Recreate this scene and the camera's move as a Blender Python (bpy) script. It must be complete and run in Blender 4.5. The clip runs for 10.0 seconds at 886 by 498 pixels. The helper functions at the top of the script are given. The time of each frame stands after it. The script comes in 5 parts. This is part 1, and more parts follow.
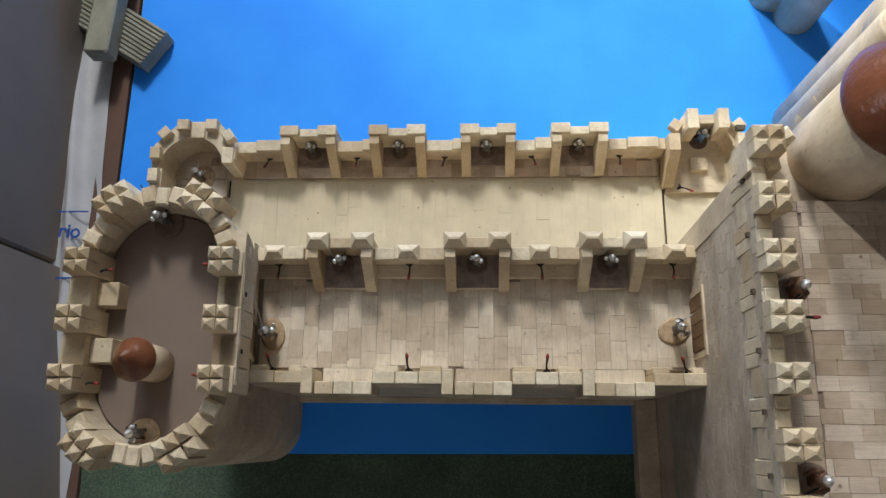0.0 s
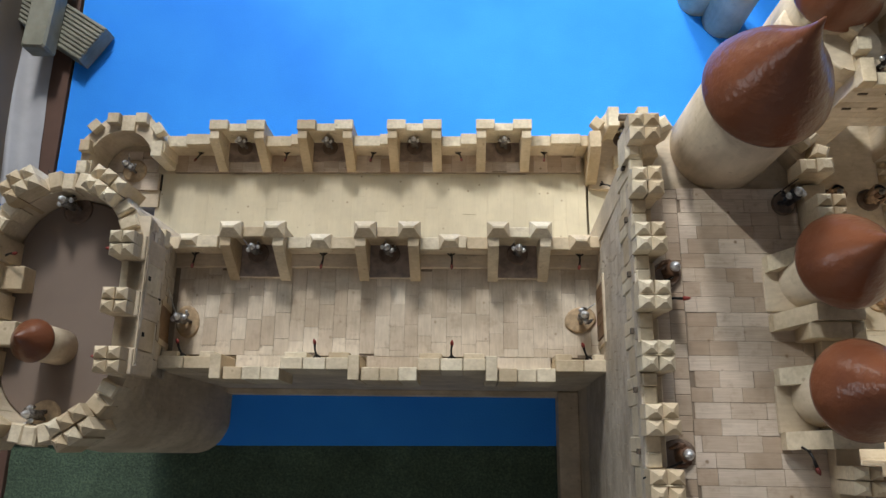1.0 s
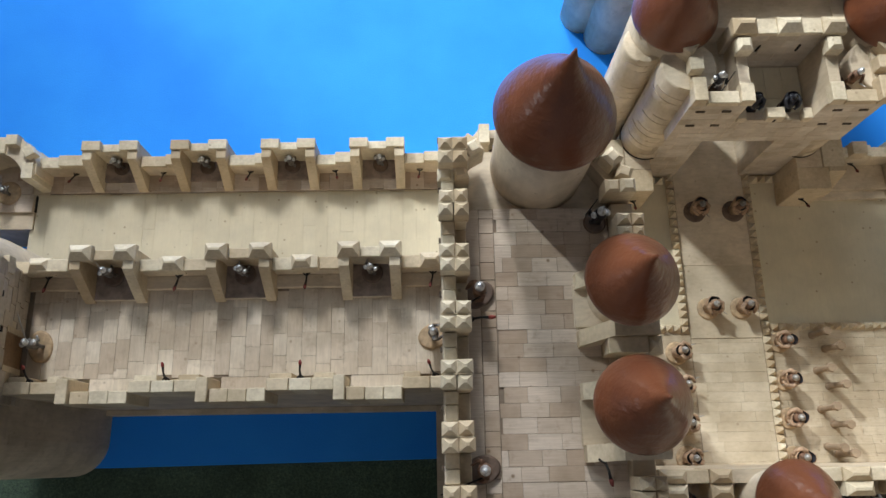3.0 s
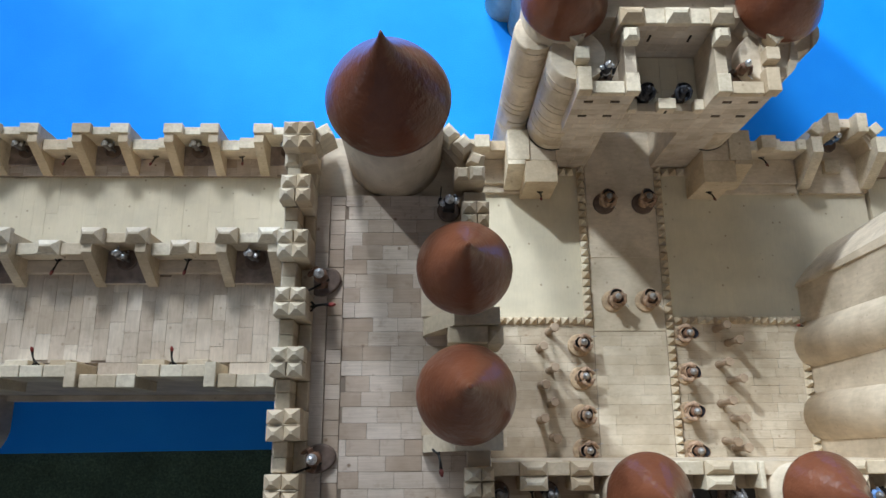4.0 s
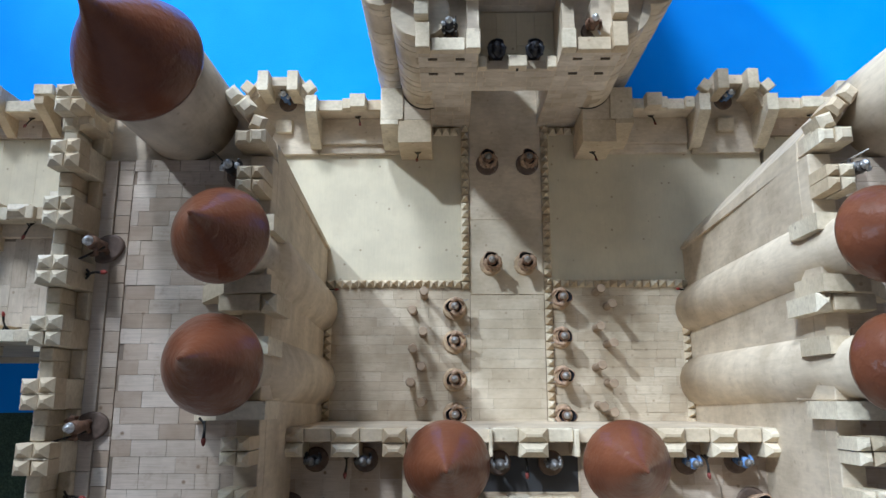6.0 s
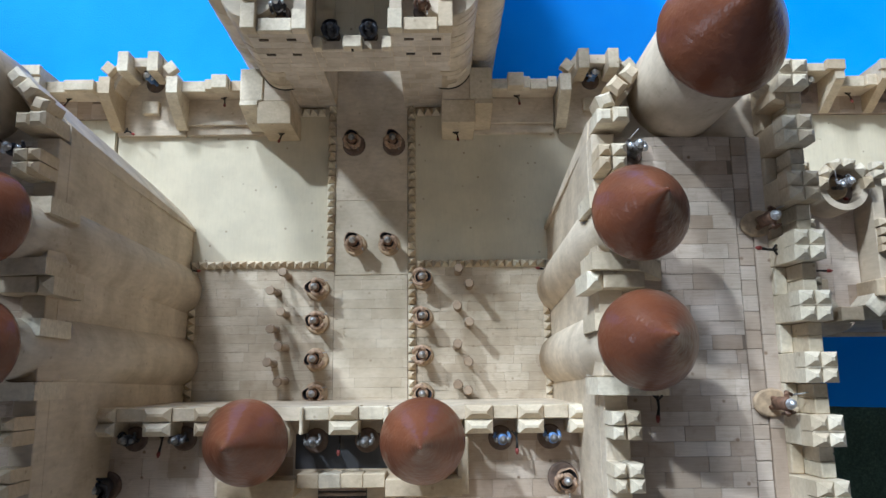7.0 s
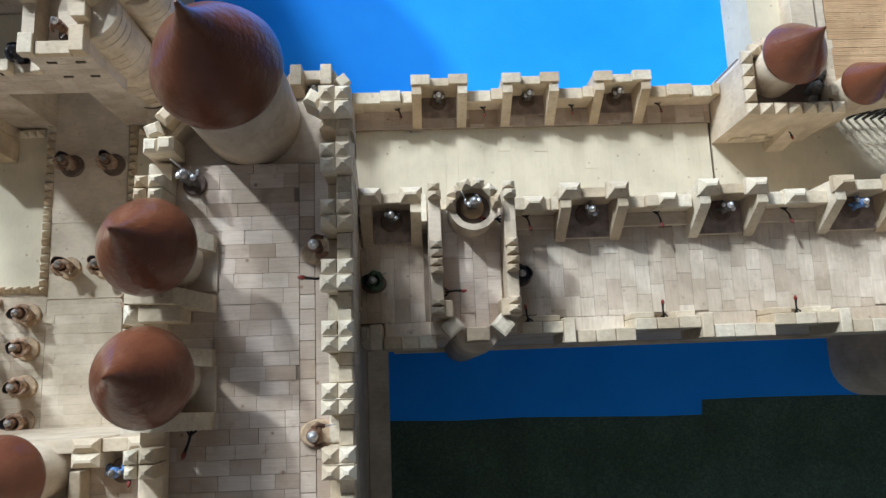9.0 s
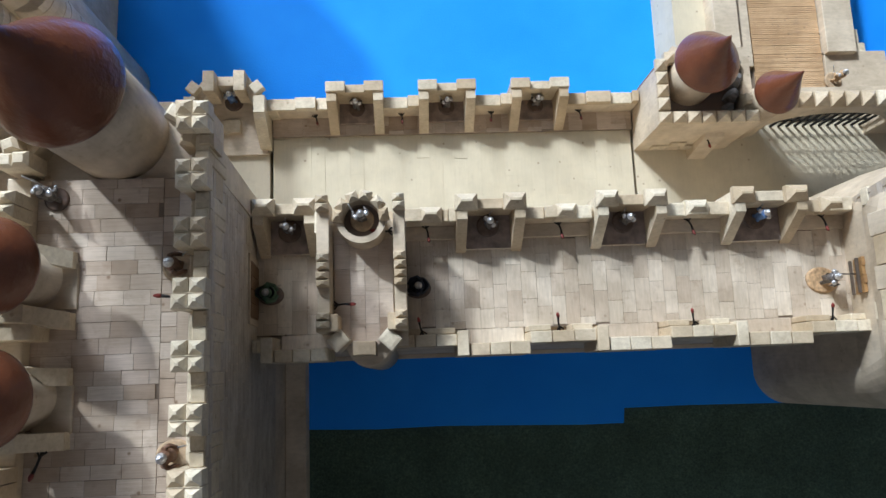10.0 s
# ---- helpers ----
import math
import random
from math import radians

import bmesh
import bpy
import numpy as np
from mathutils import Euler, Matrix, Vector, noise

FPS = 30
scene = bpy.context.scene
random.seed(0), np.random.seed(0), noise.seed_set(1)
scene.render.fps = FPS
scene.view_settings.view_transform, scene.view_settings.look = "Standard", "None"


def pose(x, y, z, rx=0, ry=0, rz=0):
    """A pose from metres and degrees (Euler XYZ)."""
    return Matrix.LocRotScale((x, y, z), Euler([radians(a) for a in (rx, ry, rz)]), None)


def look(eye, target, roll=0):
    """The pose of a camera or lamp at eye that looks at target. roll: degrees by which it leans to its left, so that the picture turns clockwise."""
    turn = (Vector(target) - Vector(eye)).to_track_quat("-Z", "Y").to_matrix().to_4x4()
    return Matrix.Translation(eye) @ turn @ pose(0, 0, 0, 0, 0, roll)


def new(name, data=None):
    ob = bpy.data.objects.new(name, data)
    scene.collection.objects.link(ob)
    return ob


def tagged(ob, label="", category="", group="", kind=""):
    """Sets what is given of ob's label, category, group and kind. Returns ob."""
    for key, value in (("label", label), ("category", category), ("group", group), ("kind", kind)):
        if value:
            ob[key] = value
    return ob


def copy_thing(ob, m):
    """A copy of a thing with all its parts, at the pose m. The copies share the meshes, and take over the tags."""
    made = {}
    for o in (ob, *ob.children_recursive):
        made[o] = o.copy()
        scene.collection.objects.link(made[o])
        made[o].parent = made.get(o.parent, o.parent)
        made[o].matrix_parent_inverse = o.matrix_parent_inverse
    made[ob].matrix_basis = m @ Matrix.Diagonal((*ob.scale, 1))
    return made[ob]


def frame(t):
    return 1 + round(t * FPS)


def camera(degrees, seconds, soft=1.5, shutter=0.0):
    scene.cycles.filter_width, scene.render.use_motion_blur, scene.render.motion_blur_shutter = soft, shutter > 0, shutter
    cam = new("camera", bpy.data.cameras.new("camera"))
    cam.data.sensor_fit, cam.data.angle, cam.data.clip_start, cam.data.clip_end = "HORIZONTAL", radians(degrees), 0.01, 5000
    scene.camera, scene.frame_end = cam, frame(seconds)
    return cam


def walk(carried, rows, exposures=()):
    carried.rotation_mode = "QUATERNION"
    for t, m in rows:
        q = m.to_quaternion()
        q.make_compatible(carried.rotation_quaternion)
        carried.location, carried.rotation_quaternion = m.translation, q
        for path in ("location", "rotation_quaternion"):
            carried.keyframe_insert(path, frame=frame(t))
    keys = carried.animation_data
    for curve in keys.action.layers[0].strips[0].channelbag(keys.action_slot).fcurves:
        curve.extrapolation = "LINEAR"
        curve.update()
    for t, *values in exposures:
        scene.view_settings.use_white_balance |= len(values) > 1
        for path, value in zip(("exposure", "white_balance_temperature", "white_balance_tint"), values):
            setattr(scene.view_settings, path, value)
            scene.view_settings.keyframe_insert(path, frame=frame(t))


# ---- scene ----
cam = camera(62.44, 10.0)
PATH = [
    (0, (-0.5791, 0.1503, 1.0153), (-0.6325, 0.3993, 0.0483), -11.85),
    (0.5, (-0.5429, 0.1435, 1.0168), (-0.5906, 0.3953, 0.0502), -10.57),
    (1, (-0.5006, 0.1262, 1.0213), (-0.5340, 0.3891, 0.0571), -6.76),
    (1.5, (-0.4600, 0.1066, 1.0316), (-0.4809, 0.3798, 0.0699), -3.61),
    (2, (-0.4260, 0.1031, 1.0419), (-0.4320, 0.3830, 0.0819), -1.14),
    (3.5, (-0.3316, 0.1459, 1.0294), (-0.3172, 0.4127, 0.0657), 2.11),
    (4, (-0.2580, 0.1320, 1.0264), (-0.2411, 0.3936, 0.0614), 3.55),
    (4.5, (-0.1890, 0.1145, 1.0186), (-0.1737, 0.3640, 0.0503), 3.82),
    (5, (-0.1550, 0.1223, 1.0179), (-0.1528, 0.3540, 0.0451), 0.93),
    (5.2, (-0.1409, 0.1290, 1.0201), (-0.1433, 0.3542, 0.0458), -0.29),
    (6.3, (-0.0285, 0.1429, 1.0122), (-0.0387, 0.3365, 0.0311), -3.23),
    (6.5, (0.0073, 0.1397, 1.0137), (0.0029, 0.3248, 0.0310), -1.65),
    (7, (0.0900, 0.1403, 1.0182), (0.0951, 0.3187, 0.0342), 1.12),
    (7.5, (0.1400, 0.1601, 1.0264), (0.1450, 0.3391, 0.0426), 0.45),
    (8, (0.2034, 0.1698, 1.0222), (0.2193, 0.3464, 0.0380), 3.47),
    (8.5, (0.3240, 0.1678, 1.0139), (0.3539, 0.3441, 0.0300), 7.72),
    (9, (0.4198, 0.1584, 1.0202), (0.4592, 0.3345, 0.0366), 10.61),
    (9.5, (0.4818, 0.1652, 1.0222), (0.5227, 0.3375, 0.0380), 11.38),
    (10, (0.5221, 0.1729, 1.0190), (0.5679, 0.3419, 0.0345), 13.21),
]
walk(cam, [(t, look(eye, target, roll)) for t, eye, target, roll in PATH], exposures=[(0.0, 0.0, 6500, 10), (2.2, 0.0, 6500, 10), (3.6, 0.0, 5800, 8), (6.5, -0.02, 5260, 8), (8.0, 0.0, 5400, 8), (10.0, 0.05, 5640, 10)])

# ---- world, sun, window light, added fill ----
world = bpy.data.worlds.new("world")
scene.world = world
world.use_nodes = True
SUN_AZ, SUN_EL = 131.0, 39.0          # where the sun stands: degrees from +x towards +y, and above the horizon
wn = world.node_tree.nodes
sky = wn.new("ShaderNodeTexSky")
sky.sky_type = "NISHITA"
sky.sun_disc = False
sky.sun_elevation = radians(SUN_EL)
sky.sun_rotation = radians(90.0 - SUN_AZ)
world.node_tree.links.new(sky.outputs[0], wn["Background"].inputs[0])
wn["Background"].inputs[1].default_value = 0.12
sun_way = Vector((math.cos(radians(SUN_AZ)) * math.cos(radians(SUN_EL)), math.sin(radians(SUN_AZ)) * math.cos(radians(SUN_EL)), math.sin(radians(SUN_EL))))
sun = new("sun", bpy.data.lights.new("sun", "SUN"))
sun.data.energy, sun.data.angle, sun.data.color = 2.45, radians(2.6), (0.93, 0.955, 0.92)
sun.matrix_world = look(sun_way * 5, (0, 0, 0))


def window_and_fill_lamp(name, eye, target, w, h, watts, color):
    lamp = new(name, bpy.data.lights.new(name, "AREA"))
    lamp.data.shape, lamp.data.size, lamp.data.size_y = "RECTANGLE", w, h
    lamp.data.energy, lamp.data.color = watts, color
    lamp.matrix_world = look(eye, target)
    return lamp


window_and_fill_lamp("window_and_fill_light", (-1.2, 3.05, 1.95), (-0.9, 0.3, 0.6), 3.0, 4.1, 70, (0.80, 0.925, 1.0))
window_and_fill_lamp("window_and_fill_light", (-0.85, 3.1, 2.45), (-0.3, 0.3, 0.1), 0.34, 0.50, 88, (0.97, 0.95, 0.92))
# Fill added from the south; the south wall has no window
window_and_fill_lamp("window_and_fill_light", (-0.3, -2.9, 2.7), (-0.1, 0.5, 0.2), 4.2, 1.6, 14, (0.97, 0.97, 1.0))
# West light assumed from bright west-facing walls; no window is known there
window_and_fill_lamp("window_and_fill_light", (-4.12, 0.2, 0.75), (0.0, 0.6, 0.3), 2.2, 1.3, 28, (0.90, 0.93, 1.0))
scene.view_settings.exposure = 0.0

# ---- materials ----
def mat(name, build):
    m = bpy.data.materials.new(name)
    m.use_nodes = True
    build(m.node_tree, m.node_tree.nodes, m.node_tree.links, m.node_tree.nodes["Principled BSDF"])
    return m


def ramp(n, stops):
    r = n.new("ShaderNodeValToRGB")
    e = r.color_ramp.elements
    while len(e) < len(stops):
        e.new(0.5)
    for el, (p, c) in zip(e, stops):
        el.position, el.color = p, (*c, 1)
    return r


def noise_tex(n, l, scale, detail=4, stretch=(1, 1, 1), rough=0.55):
    g = n.new("ShaderNodeNewGeometry")
    mp = n.new("ShaderNodeMapping")
    mp.inputs["Scale"].default_value = stretch
    t = n.new("ShaderNodeTexNoise")
    t.inputs["Scale"].default_value, t.inputs["Detail"].default_value, t.inputs["Roughness"].default_value = scale, detail, rough
    l.new(g.outputs["Position"], mp.inputs[0])
    l.new(mp.outputs[0], t.inputs["Vector"])
    return t


def mix(n, l, a, b, fac, kind="MIX"):
    m = n.new("ShaderNodeMix")
    m.data_type, m.blend_type = "RGBA", kind
    for i, v in ((0, fac), (6, a), (7, b)):
        if isinstance(v, (int, float)):
            m.inputs[i].default_value = v
        elif isinstance(v, tuple):
            m.inputs[i].default_value = (*v, 1)
        else:
            l.new(v, m.inputs[i])
    return m.outputs[2]


def bump(n, l, p, height, strength=0.2, dist=0.001):
    b = n.new("ShaderNodeBump")
    b.inputs["Strength"].default_value, b.inputs["Distance"].default_value = strength, dist
    l.new(height, b.inputs["Height"])
    l.new(b.outputs[0], p.inputs["Normal"])


def wood(light, dark, vary=0.5, stretch=(1, 1, 1), rnd="object", spots=0.5, rough=0.6, grain=0.40, stain=0.42, cloud=1.0):
    """Pale sawn wood: a tone for each piece, streaky grain, soft stains and a few small knots."""
    def build(t, n, l, p):
        if rnd == "object":
            r = n.new("ShaderNodeObjectInfo").outputs["Random"]
        else:
            r = n.new("ShaderNodeNewGeometry").outputs["Random Per Island"]
        mid = tuple((a + b) / 2 for a, b in zip(light, dark))
        tone = ramp(n, [(0.0, tuple(a + (b - a) * vary for a, b in zip(mid, dark))), (0.45, mid), (1.0, tuple(a + (b - a) * vary for a, b in zip(mid, light)))])
        l.new(r, tone.inputs[0])
        fine = noise_tex(n, l, 190, 5, tuple(v * k for v, k in zip(stretch, (0.45, 1.3, 1.0))), 0.6)
        c = mix(n, l, tone.outputs[0], tuple(v * 0.72 for v in dark), 0.0)
        gr = ramp(n, [(0.35, (0, 0, 0)), (0.75, (1, 1, 1))])
        l.new(fine.outputs[0], gr.inputs[0])
        k = n.new("ShaderNodeMath"); k.operation = "MULTIPLY"; k.inputs[1].default_value = grain
        l.new(gr.outputs[0], k.inputs[0])
        c = mix(n, l, tone.outputs[0], tuple(v * 0.66 for v in dark), k.outputs[0])
        soft = noise_tex(n, l, 22, 4)
        st = ramp(n, [(0.38, (1 - 0.20 * cloud, 1 - 0.23 * cloud, 1 - 0.28 * cloud)), (0.62, (1.06, 1.05, 1.03))])
        l.new(soft.outputs[0], st.inputs[0])
        c = mix(n, l, c, st.outputs[0], 1.0, "MULTIPLY")
        blot = noise_tex(n, l, 85, 5, (1, 1, 1), 0.65)
        bl = ramp(n, [(0.56, (0, 0, 0)), (0.78, (1, 1, 1))]); l.new(blot.outputs[0], bl.inputs[0])
        k3 = n.new("ShaderNodeMath"); k3.operation = "MULTIPLY"; k3.inputs[1].default_value = stain
        l.new(bl.outputs[0], k3.inputs[0])
        c = mix(n, l, c, (0.30, 0.21, 0.14), k3.outputs[0])
        vor = n.new("ShaderNodeTexVoronoi"); vor.inputs["Scale"].default_value = 55
        g = n.new("ShaderNodeNewGeometry"); l.new(g.outputs["Position"], vor.inputs["Vector"])
        kn = ramp(n, [(0.05, (1, 1, 1)), (0.11, (0, 0, 0))]); l.new(vor.outputs["Distance"], kn.inputs[0])
        k2 = n.new("ShaderNodeMath"); k2.operation = "MULTIPLY"; k2.inputs[1].default_value = spots
        l.new(kn.outputs[0], k2.inputs[0])
        c = mix(n, l, c, (0.23, 0.15, 0.09), k2.outputs[0])
        l.new(c, p.inputs["Base Color"])
        p.inputs["Roughness"].default_value = rough
        p.inputs["Specular IOR Level"].default_value = 0.3
        bump(n, l, p, fine.outputs[0], 0.3, 0.0006)
    return build


def plain(color, rough=0.6, metal=0.0, vary=0.25, scale=60, spec=0.4, bumpy=0.1):
    def build(t, n, l, p):
        s = noise_tex(n, l, scale, 5)
        r = ramp(n, [(0.3, tuple(v * (1 - vary) for v in color)), (0.7, tuple(min(1, v * (1 + vary)) for v in color))])
        l.new(s.outputs[0], r.inputs[0])
        l.new(r.outputs[0], p.inputs["Base Color"])
        p.inputs["Roughness"].default_value, p.inputs["Metallic"].default_value = rough, metal
        p.inputs["Specular IOR Level"].default_value = spec
        if bumpy:
            bump(n, l, p, s.outputs[0], bumpy, 0.001)
    return build


BLOCK = mat("pale_block_wood", wood((0.775, 0.695, 0.540), (0.570, 0.450, 0.300), 1.0, (2.5, 1, 2.5), stain=0.5, grain=0.45))
TILE = mat("floor_block_wood", wood((0.700, 0.600, 0.500), (0.450, 0.345, 0.255), 1.0, (0.6, 4.5, 1), spots=0.9, stain=0.7, grain=0.4))
COURTTILE = mat("court_block_wood", wood((0.645, 0.560, 0.430), (0.478, 0.385, 0.272), 0.7, (0.6, 4.5, 1), stain=0.65, grain=0.45))
PATHWOOD = mat("path_block_wood", wood((0.660, 0.573, 0.440), (0.530, 0.440, 0.318), 0.6, (1, 1, 1), stain=0.3, grain=0.25))
# Floor block wood again, lightened to hold the strong light on the terraces
TERRACE = mat("lit_terrace_wood", wood((0.765, 0.675, 0.550), (0.540, 0.440, 0.335), 0.85, (5.5, 0.25, 1), stain=0.55, grain=0.38))
BRICK = mat("wall_brick_wood", wood((0.659, 0.591, 0.502), (0.504, 0.424, 0.334), 0.8, rnd="island", spots=0.3))
RENDER = mat("sanded_wall", wood((0.712, 0.613, 0.472), (0.577, 0.474, 0.348), 0.3, (1, 1, 0.25), spots=0.35, grain=0.42, stain=0.45, cloud=0.9))
SAND = mat("sand_coloured_board", wood((0.670, 0.600, 0.450), (0.570, 0.497, 0.355), 0.32, (5.5, 0.2, 1), spots=0.6, rough=0.8, grain=0.14, stain=0.14, cloud=0.3))
# Brown floor tone, deepened with the shade inside the niches
NICHEFLOOR = mat("niche_shade_brown", plain((0.27, 0.205, 0.165), 0.85, vary=0.35, scale=90))
CARDFLOOR = mat("brown_board", plain((0.19, 0.142, 0.112), 0.85, vary=0.10, scale=12))
BED = mat("joint_filler", plain((0.24, 0.185, 0.135), 0.9))
# Grey with the south terrace's shade put into it, for deck and hatch
SHADEGREY = mat("shade_grey_board", plain((0.060, 0.058, 0.060), 0.85, vary=0.15, scale=30))
# Near-black for boxes that imitate the shade in loopholes, slits and gaps
DARK = mat("gap_shade_black", plain((0.02, 0.017, 0.014), 0.95))
# Dark brown imitating shade in slots and loopholes; also the door's cross bars
SLOT = mat("slot_shade_brown", plain((0.10, 0.075, 0.055), 0.9))
DOORWOOD = mat("brown_door_wood", wood((0.32, 0.20, 0.11), (0.18, 0.10, 0.05), 0.7))
IRON = mat("black_iron", plain((0.018, 0.016, 0.015), 0.5, 0.4))
DULLTIP = mat("darker_tip", plain((0.16, 0.03, 0.022), 0.6))
REDTIP = mat("red_paint", plain((0.24, 0.035, 0.025), 0.55))
SILVER = mat("silver_paint", plain((0.62, 0.62, 0.63), 0.36, 0.75, 0.40, 420, bumpy=0.5))
STEEL = mat("dark_washed_steel_paint", plain((0.17, 0.155, 0.145), 0.45, 0.45, 0.85, 520, bumpy=0.6))
LEATHER = mat("brown_figure_paint", plain((0.16, 0.085, 0.05), 0.6, 0, 0.45, 240))
BLACKP = mat("black_figure_paint", plain((0.022, 0.022, 0.028), 0.45, 0, 0.4, 240))
BLUEP = mat("blue_figure_paint", plain((0.13, 0.23, 0.46), 0.5, 0, 0.4, 240))
GREENP = mat("green_figure_paint", plain((0.05, 0.09, 0.045), 0.55, 0, 0.4, 240))
TANP = mat("tan_figure_paint", plain((0.46, 0.30, 0.16), 0.6, 0, 0.45, 240))
DISC = mat("brown_base_disc", plain((0.42, 0.30, 0.18), 0.7, 0, 0.3, 180))
DARKDISC = mat("dark_base_disc", plain((0.14, 0.095, 0.07), 0.7, 0, 0.3, 180))
PLANK = mat("reddish_plank", wood((0.69, 0.48, 0.28), (0.57, 0.37, 0.20), 0.6, (0.2, 1, 1)))
PALE = mat("pale_grey_paint", plain((0.6, 0.58, 0.54), 0.5))
# White bag lowered to grey; the shade at that end is in the colour
CLOTH = mat("white_printed_bag", plain((0.42, 0.42, 0.44), 0.6, 0, 0.08, 30))
INK = mat("blue_print", plain((0.02, 0.07, 0.30), 0.5, 0, 0.1))
CARDBOARD = mat("grey_brown_cardboard", plain((0.215, 0.175, 0.140), 0.85, 0, 0.07, 9))
REDBOARD = mat("red_brown_board", plain((0.11, 0.060, 0.043), 0.8, 0, 0.12, 20))
DECK = mat("grey_green_deck_wood", wood((0.31, 0.31, 0.26), (0.21, 0.205, 0.16), 0.4, (1, 0.15, 1), spots=0.1))
PLASTER = mat("room_plaster", plain((0.33, 0.325, 0.325), 0.9, 0, 0.05, 3))
ROOMFLOOR = mat("brown_room_floor", wood((0.24, 0.17, 0.11), (0.16, 0.11, 0.07), 0.5, (0.1, 1, 1)))
TABLE = mat("table_board", plain((0.30, 0.22, 0.15), 0.7, 0, 0.15, 8))


def roof_build(t, n, l, p):
    s = noise_tex(n, l, 26, 5)
    r = ramp(n, [(0.3, (0.110, 0.036, 0.017)), (0.7, (0.175, 0.060, 0.027))])
    l.new(s.outputs[0], r.inputs[0])
    l.new(r.outputs[0], p.inputs["Base Color"])
    p.inputs["Roughness"].default_value = 0.36
    p.inputs["Specular IOR Level"].default_value = 0.26
    p.inputs["Coat Weight"].default_value, p.inputs["Coat Roughness"].default_value = 0.34, 0.04
    f = noise_tex(n, l, 150, 2, (1, 1, 1.3))
    bump(n, l, p, f.outputs[0], 0.5, 0.0015)
    l.new(p.inputs["Normal"].links[0].from_socket, p.inputs["Coat Normal"])


ROOF = mat("glossy_brown_paint", roof_build)


def blue_build(t, n, l, p):
    s = noise_tex(n, l, 7, 4)
    r = ramp(n, [(0.3, (0.024, 0.262, 0.92)), (0.7, (0.036, 0.318, 0.98))])
    l.new(s.outputs[0], r.inputs[0])
    l.new(r.outputs[0], p.inputs["Base Color"])
    p.inputs["Roughness"].default_value = 0.75
    p.inputs["Specular IOR Level"].default_value = 0.25
    f = noise_tex(n, l, 420, 3)
    bump(n, l, p, f.outputs[0], 0.35, 0.0012)


BLUE = mat("blue_felt", blue_build)


def grass_build(t, n, l, p):
    s = noise_tex(n, l, 340, 4)
    b = noise_tex(n, l, 14, 3)
    r = ramp(n, [(0.3, (0.045, 0.070, 0.050)), (0.55, (0.080, 0.125, 0.080)), (0.8, (0.14, 0.19, 0.11))])
    l.new(s.outputs[0], r.inputs[0])
    r2 = ramp(n, [(0.3, (0.75, 0.75, 0.75)), (0.7, (1.1, 1.1, 1.1))])
    l.new(b.outputs[0], r2.inputs[0])
    l.new(mix(n, l, r.outputs[0], r2.outputs[0], 1.0, "MULTIPLY"), p.inputs["Base Color"])
    p.inputs["Roughness"].default_value = 0.95
    bump(n, l, p, s.outputs[0], 0.8, 0.003)


GRASS = mat("dark_green_grass_mat", grass_build)

